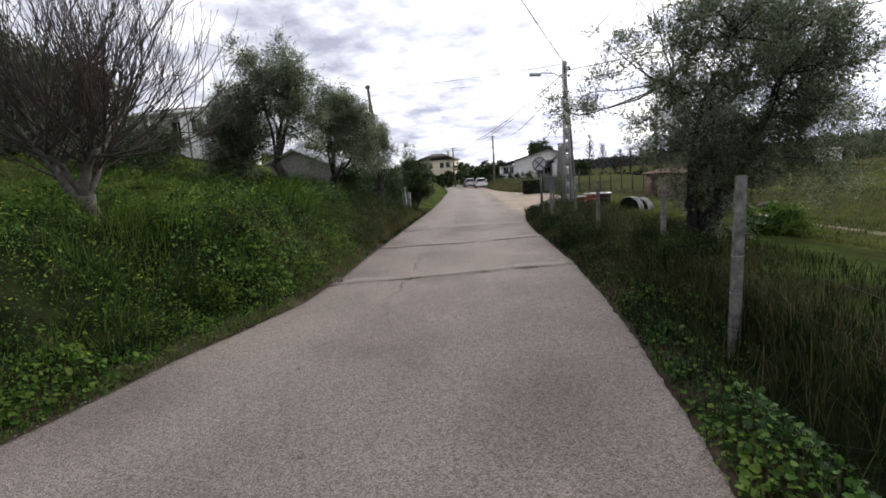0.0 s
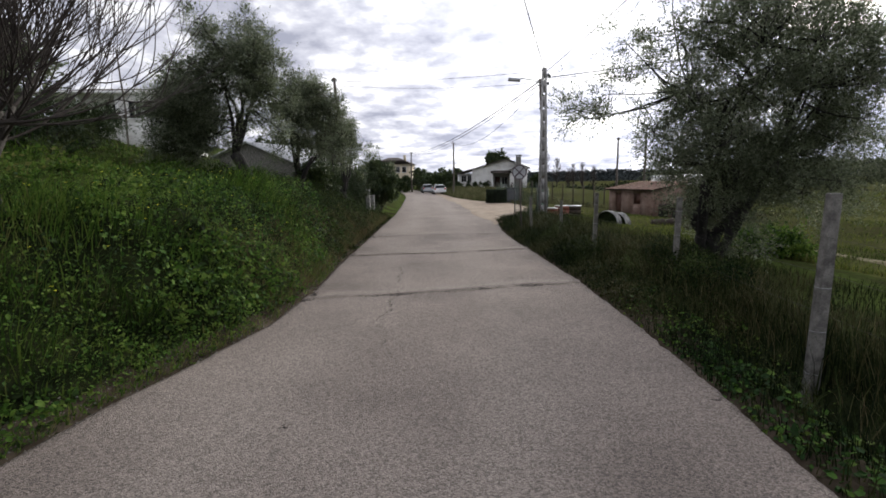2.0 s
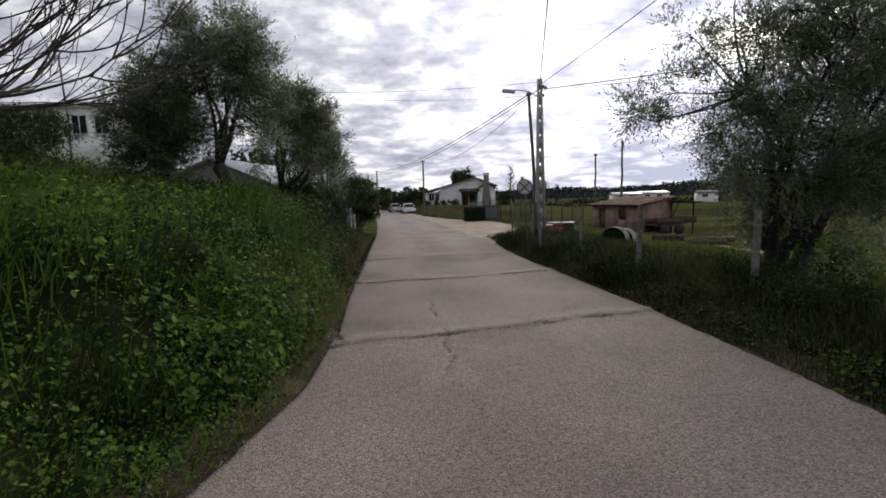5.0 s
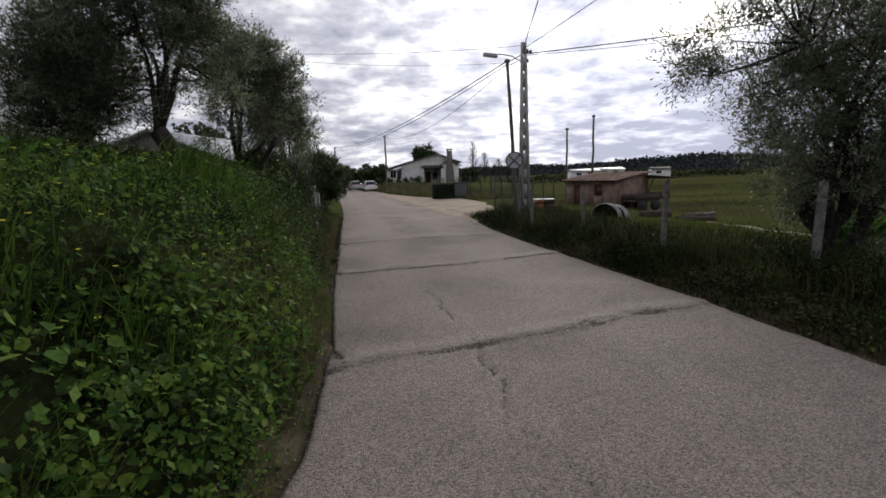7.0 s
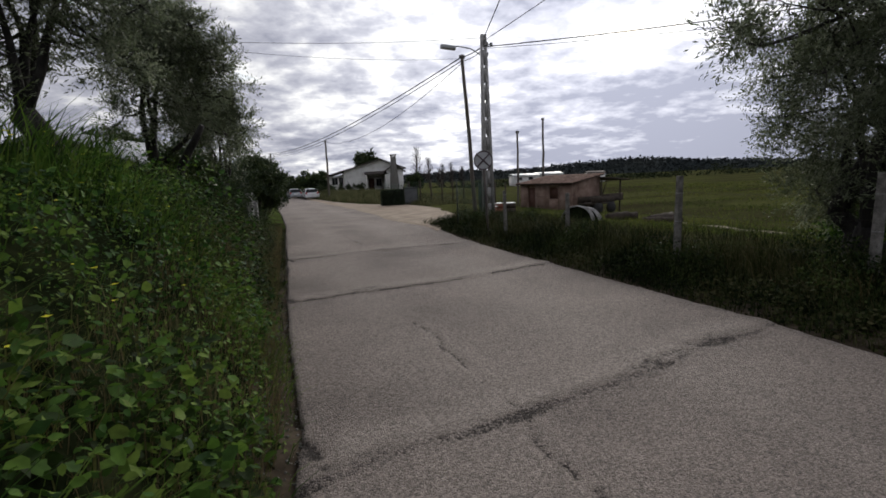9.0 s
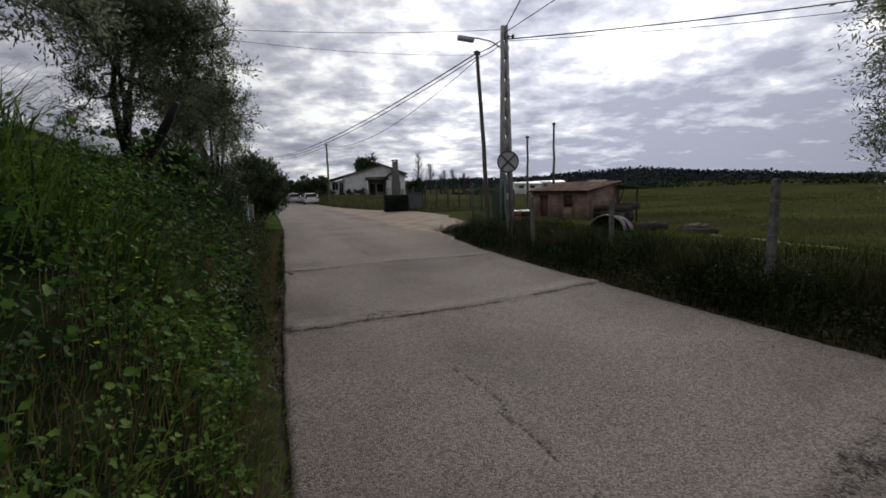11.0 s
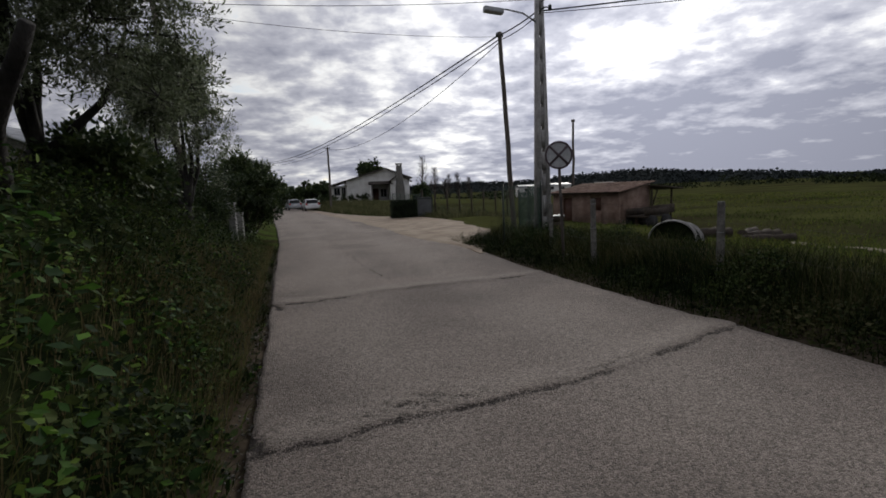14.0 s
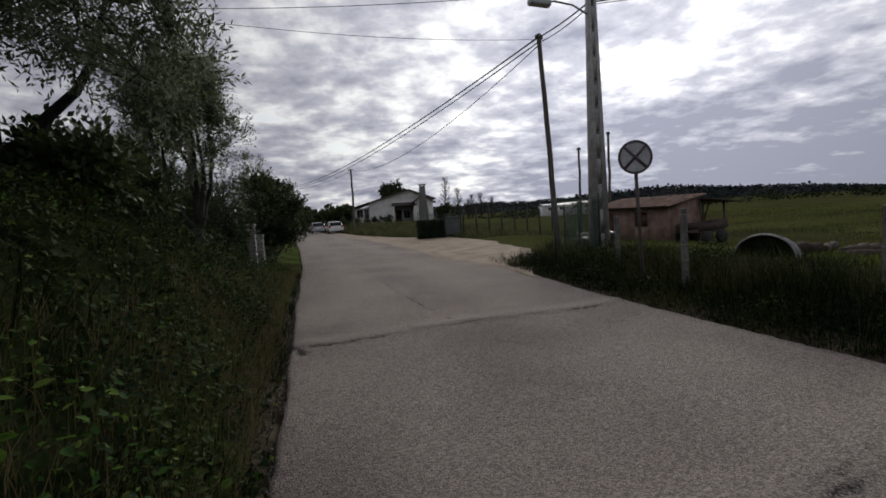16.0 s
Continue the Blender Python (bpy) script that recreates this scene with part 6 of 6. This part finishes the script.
def white_house():
    ob = thing("white_house", "white single-storey house with a broad gable, porch and tall chimney", "house", (0, 72, 0.45))
    xl, xr, xm, he, hp, dep, t = -1.3, 7.1, 4.0, 2.95, 4.36, 11.0, 0.25
    hr = 3.2
    wall = Pile()

    def wall_poly(poly, y0, y1):
        n = len(poly)
        v = [(x, y0, z) for x, z in poly] + [(x, y1, z) for x, z in poly]
        for i in range(n):
            j = (i + 1) % n
            wall.add([v[i], v[j], v[j + n], v[i + n]], [(0, 1, 2, 3)])
        if n == 4:
            wall.add(v[:4], [(3, 2, 1, 0)])
            wall.add(v[4:], [(0, 1, 2, 3)])
        else:
            wall.add(v[:3], [(2, 1, 0)])
            wall.add(v[3:], [(0, 1, 2)])

    zl = lambda x: he + (hp - he) * (x - xl) / (xm - xl) if x < xm else hp - (hp - hr) * (x - xm) / (xr - xm)
    for a, b, z0 in ((xl, 2.0, -0.6), (2.0, xm, 2.35), (xm, 4.5, 2.35), (4.5, xr, -0.6)):
        wall_poly([(a, z0), (b, z0), (b, zl(b)), (a, zl(a))], 0, t)
    wall.box((xl, t, -0.6), (xl + t, dep, he))
    wall.box((xr - t, t, -0.6), (xr, dep, hr))
    wall.box((xl + t, dep - t, -0.6), (xr - t, dep, he))
    wall.box((2.0 - 0.15, t, -0.6), (2.0, 2.2, 2.5))
    wall.box((4.5, t, -0.6), (4.65, 2.2, 2.5))
    wall.box((1.85, 2.2, -0.6), (4.65, 2.4, 2.6))
    piece("wall", wall, M_WHITE, ob)
    roof = Pile()
    quad_slab(roof, [(xl - 2.4, -0.45, he - 0.50), (xm, -0.45, hp + 0.16), (xm, dep + 0.4, hp + 0.16), (xl - 2.4, dep + 0.4, he - 0.50)], 0.16)
    quad_slab(roof, [(xm, -0.45, hp + 0.16), (xr + 0.5, -0.45, hr - 0.08), (xr + 0.5, dep + 0.4, hr - 0.08), (xm, dep + 0.4, hp + 0.16)], 0.16)
    piece("roof", roof, M_OLDTILE, ob, "aged brown tiled roof")
    ch = Pile()
    v = []
    for z, a in ((-0.6, 0.62), (1.6, 0.60), (2.9, 0.42), (4.75, 0.36)):
        v += [(5.75 - a, -1.55, z), (5.75 + a, -1.55, z), (5.75 + a, -0.953, z), (5.75 - a, -0.953, z)]
    f = []
    for k in range(3):
        for i in range(4):
            f.append((k * 4 + i, k * 4 + (i + 1) % 4, k * 4 + 4 + (i + 1) % 4, k * 4 + 4 + i))
    f.append((12, 13, 14, 15))
    ch.add(v, f)
    cm = piece("chimney", ch, M_POST, ob, "grey stone chimney")
    cc = Pile()
    cc.box((5.3, -1.65, 4.85), (6.2, -0.86, 5.0))
    for x in (5.42, 6.0):
        cc.box((x, -1.5, 4.75), (x + 0.1, -1.0, 4.85))
    piece("chimney_cap", cc, M_POST, cm)
    # small gabled wing behind the chimney
    wing = Pile()
    wing.box((4.66, -0.95, -0.6), (7.1, -0.003, 2.75))
    v = [(4.66, -0.95, 2.75), (7.1, -0.95, 2.75), (5.75, -0.95, 3.45)]
    v += [(x, -0.003, z) for x, _, z in v]
    wing.add(v, [(0, 1, 2), (5, 4, 3)])
    piece("wing", wing, M_WHITE, ob)
    wr = Pile()
    quad_slab(wr, [(4.2, -1.2, 2.62), (5.75, -1.2, 3.60), (5.75, 0.4, 3.60), (4.2, 0.4, 2.62)], 0.12)
    quad_slab(wr, [(5.75, -1.2, 3.60), (7.5, -1.2, 2.60), (7.5, 0.4, 2.60), (5.75, 0.4, 3.60)], 0.12)
    piece("wing_roof", wr, M_OLDTILE, ob, "brown tiled roof of the wing")
    pr = Pile()
    quad_slab(pr, [(1.6, -1.0, 2.42), (4.9, -1.0, 2.42), (4.9, 0.0, 2.75), (1.6, 0.0, 2.75)], 0.12)
    piece("porch_roof", pr, M_OLDTILE, ob, "brown porch roof")
    for x in (1.75, 4.6):
        q = Pile()
        q.tube([(x, -0.85, -0.5), (x, -0.85, 2.36)], 0.1, 10)
        piece("porch_column", q, M_WHITE, ob)
    d = Pile()
    d.box((2.3, 2.12, -0.3), (3.1, 2.19, 1.8))
    piece("door", d, M_BROWN, ob, "dark brown door")
    window(ob, (3.4, 2.19, 0.6), (4.2, 2.19, 1.7))
    # set-back side under the long roof slope
    wg = Pile()
    wg.box((-3.4, 0.6, -0.6), (xl, 0.85, 2.32))
    wg.box((-3.4, 0.85, -0.6), (-3.15, dep, 2.30))
    piece("side_wall", wg, M_WHITE, ob)
    window(ob, (-3.0, 0.6, 1.1), (-2.25, 0.6, 2.1))
    window(ob, (-2.0, 0.6, 1.1), (-1.5, 0.6, 2.1))
    q = Pile()
    q.tube([(-3.45, -0.2, -0.5), (-3.45, -0.2, 2.4)], 0.1, 8)
    piece("porch_column", q, M_WHITE, ob)



white_house()


def far_house():
    ob = thing("cream_house", "cream two-storey house with a brown hipped roof at the bend", "house", (-20.4, 100, 0.2))
    q = Pile()
    q.box((-4.2, 0, -0.8), (4.4, 8, 5.3))
    piece("wall", q, M_CREAM, ob)
    r = Pile()
    e = 0.5
    v = [(-4.2 - e, -e, 5.3), (4.4 + e, -e, 5.3), (4.4 + e, 8 + e, 5.3), (-4.2 - e, 8 + e, 5.3), (-1, 4, 6.9), (1.4, 4, 6.9)]
    r.add(v, [(0, 1, 5, 4), (2, 3, 4, 5), (3, 2, 1, 0)])
    r.add(v, [(1, 2, 5), (3, 0, 4)])
    piece("roof", r, M_OLDTILE, ob, "brown hipped tile roof")
    c = Pile()
    c.box((2.6, 3.4, 5.9), (3.1, 3.9, 7.4))
    piece("chimney", c, M_CREAM, ob)
    for z in (0.9, 3.5):
        for x in (-3.2, -0.6, 1.9, 3.3):
            window(ob, (x - 0.4, 0, z), (x + 0.4, 0, z + 1.2))


far_house()


def hill_house():
    z = float(ground_height(-21.5, 31))
    ob = thing("white_cottage", "white flat-eaved cottage with a veranda on the hillside", "house", (-23.8, 30.5, z), turn=10)
    q = Pile()
    top = 8.2 - z
    q.box((-0.6, 0, -1.2), (2.6, 6, top))
    q.box((-6.0, 1.6, -1.2), (-0.6, 6, top))
    piece("wall", q, M_WHITE, ob)
    r = Pile()
    r.box((-6.4, -0.3, top), (2.9, 6.3, top + 0.2))
    piece("roof", r, M_WHITE, ob, "flat white roof edge")
    rt = Pile()
    v = [(-6.2, -0.1, top + 0.2), (2.7, -0.1, top + 0.2), (2.7, 6.1, top + 0.2), (-6.2, 6.1, top + 0.2), (-4, 3, top + 0.95), (0.6, 3, top + 0.95)]
    rt.add(v, [(0, 1, 5, 4), (2, 3, 4, 5)])
    rt.add(v, [(1, 2, 5), (3, 0, 4)])
    piece("tiled_top", rt, M_OLDTILE, ob, "low brown tiled roof")
    for x in (-5.8, -3.3, -0.75):
        c = Pile()
        c.tube([(x, 0.1, -1.2), (x, 0.1, top)], 0.1, 10)
        piece("column", c, M_WHITE, ob)
    rail = Pile()
    rail.box((-6.0, 0.0, -1.2), (-0.6, 0.12, 0.75))
    piece("veranda_wall", rail, M_WHITE, ob)
    window(ob, (0.1, 0, top - 1.6), (0.9, 0, top - 0.5))
    window(ob, (1.4, 0, top - 1.6), (2.1, 0, top - 0.5))
    window(ob, (-4.6, 1.6, top - 1.7), (-3.6, 1.6, top - 0.4))
    window(ob, (-2.4, 1.6, top - 1.7), (-1.5, 1.6, top - 0.4))


hill_house()


def long_shed():
    z = float(ground_height(-12, 26))
    ob = thing("long_shed", "low pale shed with a shallow grey roof behind the olives", "shed", (-12.9, 26.0, z), turn=-8)
    top = 3.85 - z
    v = [(-2.0, 0, -1.5), (3.4, 0, -1.5), (3.4, 0, top - 0.95), (0, 0, top + 0.45), (-2.0, 0, top - 0.2)]
    q = Pile()
    q.add([(a, b, c) for a, b, c in v], [(0, 1, 2, 3)])
    q.add([v[0], v[3], v[4]], [(0, 1, 2)])
    w = [(a, b + 0.2, c) for a, b, c in v]
    q.add(w, [(3, 2, 1, 0)])
    q.add([w[0], w[3], w[4]], [(2, 1, 0)])
    q.box((3.2, 0.2, -1.5), (3.4, 7, top - 0.95))
    q.box((-2.0, 0.2, -1.5), (-1.8, 7, top - 0.2))
    q.box((-2.0, 7, -1.5), (3.4, 7.2, top - 0.95))
    # grey instead of white puts the wall's shade into its colour
    piece("wall", q, M_POST, ob, "wall coloured grey for its shaded face")
    r = Pile()
    quad_slab(r, [(0, -0.3, top + 0.55), (3.8, -0.3, top - 1.0), (3.8, 7.3, top - 1.0), (0, 7.3, top + 0.55)], 0.1)
    quad_slab(r, [(-2.4, -0.3, top - 0.3), (0, -0.3, top + 0.55), (0, 7.3, top + 0.55), (-2.4, 7.3, top - 0.3)], 0.1)
    piece("roof", r, M_TIN, ob, "grey sheet roof")


long_shed()


def far_shed(where, ln, turn, roof_mat, label):
    ob = thing("farm_shed", label, "shed", where, "far farm sheds", turn)
    q = Pile()
    q.box((0, 0, -2.6), (ln, 6, 0.9))
    piece("wall", q, M_WHITE, ob)
    r = Pile()
    quad_slab(r, [(-0.3, -0.4, 0.9), (ln + 0.3, -0.4, 0.9), (ln + 0.3, 3, 1.5), (-0.3, 3, 1.5)], 0.12)
    quad_slab(r, [(-0.3, 3, 1.5), (ln + 0.3, 3, 1.5), (ln + 0.3, 6.4, 0.9), (-0.3, 6.4, 0.9)], 0.12)
    piece("roof", r, roof_mat, ob)
    for x in np.arange(1.0, ln - 1, 3.0):
        window(ob, (x, 0, -0.2), (x + 1.2, 0, 0.5))


far_shed((44, 122, 0.45), 7, -8, M_TIN, "long low white farm shed beyond the field")
far_shed((52.0, 124, 0.6), 7, -8, M_TIN, "long low white farm shed beyond the field")
far_shed((65.0, 120, 0.3), 4.5, -20, M_OLDTILE, "small pale house with brown roof beyond the field")


# ---------------------------------------------------------------- parked cars
def car(where, turn, paint, label):
    """A small hatchback; local -y is its rear, x across."""
    ob = thing("car", label, "car", where, "parked cars", turn)
    ob.scale = (0.93, 0.93, 0.86)
    prof = [(-1.95, 0.42, 0.80), (-1.98, 0.62, 0.84), (-1.93, 0.88, 0.84), (-1.78, 1.02, 0.82), (-1.45, 1.36, 0.66), (-1.25, 1.46, 0.62), (-0.4, 1.50, 0.62), (0.35, 1.42, 0.62), (1.05, 1.02, 0.76), (1.75, 0.88, 0.76), (1.98, 0.68, 0.70), (2.0, 0.42, 0.68)]
    q = Pile()
    v = []
    for y, z, hw in prof:
        v += [(-hw * 0.93, y, 0.30), (-hw - 0.02, y, 0.45), (-hw - 0.02, y, min(z, 0.86) - 0.02), (-hw, y, z - 0.04), (-hw * 0.86, y, z), (hw * 0.86, y, z), (hw, y, z - 0.04), (hw + 0.02, y, min(z, 0.86) - 0.02), (hw + 0.02, y, 0.45), (hw * 0.93, y, 0.30)]
    n = 10
    f = []
    for k in range(len(prof) - 1):
        for i in range(n):
            j = (i + 1) % n
            f.append((k * n + i, k * n + j, (k + 1) * n + j, (k + 1) * n + i))
    q.add(v, f)
    for k in (0, len(prof) - 1):
        b = k * n
        q.add(v[b:b + n], [(0, 1, 8, 9), (1, 2, 7, 8), (2, 3, 6, 7), (3, 4, 5, 6)])
    piece("body", q, paint, ob, shade=False)
    g = Pile()
    g.add([(-0.74, -1.90, 0.97), (0.74, -1.90, 0.97), (0.60, -1.47, 1.43), (-0.60, -1.47, 1.43)], [(0, 1, 2, 3)])
    piece("rear_window", g, M_GLASS, ob, "dark rear window")
    g = Pile()
    g.add([(0.62, 0.45, 1.40), (-0.62, 0.45, 1.40), (-0.72, 1.05, 1.06), (0.72, 1.05, 1.06)], [(0, 1, 2, 3)])
    piece("windscreen", g, M_GLASS, ob)
    for s in (-1, 1):
        g = Pile()
        g.add([(s * 0.83, -1.45, 0.98), (s * 0.84, 0.75, 0.98), (s * 0.67, 0.25, 1.38), (s * 0.67, -1.2, 1.40)], [(0, 1, 2, 3)])
        piece("side_window", g, M_GLASS, ob)
        part("tail_light", box_bm((s * 0.70 - 0.11, -2.0, 0.74), (s * 0.70 + 0.11, -1.86, 1.0), 0.03), M_REDLIGHT, ob, "red tail light")
        part("headlight", box_bm((s * 0.55 - 0.16, 1.84, 0.62), (s * 0.55 + 0.16, 2.0, 0.8), 0.03), M_FRAME, ob, "clear headlight")
        for y in (-1.25, 1.25):
            w = Pile()
            w.tube([(s * 0.66, y, 0.31), (s * 0.70, y, 0.31), (s * 0.84, y, 0.31), (s * 0.87, y, 0.31)], [0.27, 0.31, 0.31, 0.28], 22)
            ty = piece("wheel", w, M_RUBBER, ob)
            r = Pile()
            r.tube([(s * 0.84, y, 0.31), (s * 0.885, y, 0.31)], [0.19, 0.17], 16)
            piece("rim", r, M_STEEL, ty)
    part("rear_bumper", box_bm((-0.82, -2.06, 0.36), (0.82, -1.9, 0.60), 0.05), paint, ob)
    part("number_plate", box_bm((-0.26, -2.07, 0.66), (0.26, -2.0, 0.77), 0.005), M_PLATE, ob, "pale plate with plain bars")
    part("under_tray", box_bm((-0.7, -1.7, 0.2), (0.7, 1.7, 0.34), 0.02), M_RUBBER, ob)


car((-5.55, 62.0, 0.02), 12, M_CARWHITE, "small white hatchback parked at the roadside")
car((-8.05, 68.6, 0.02), 14, M_CARSILVER, "pale silver hatchback parked behind the white one")
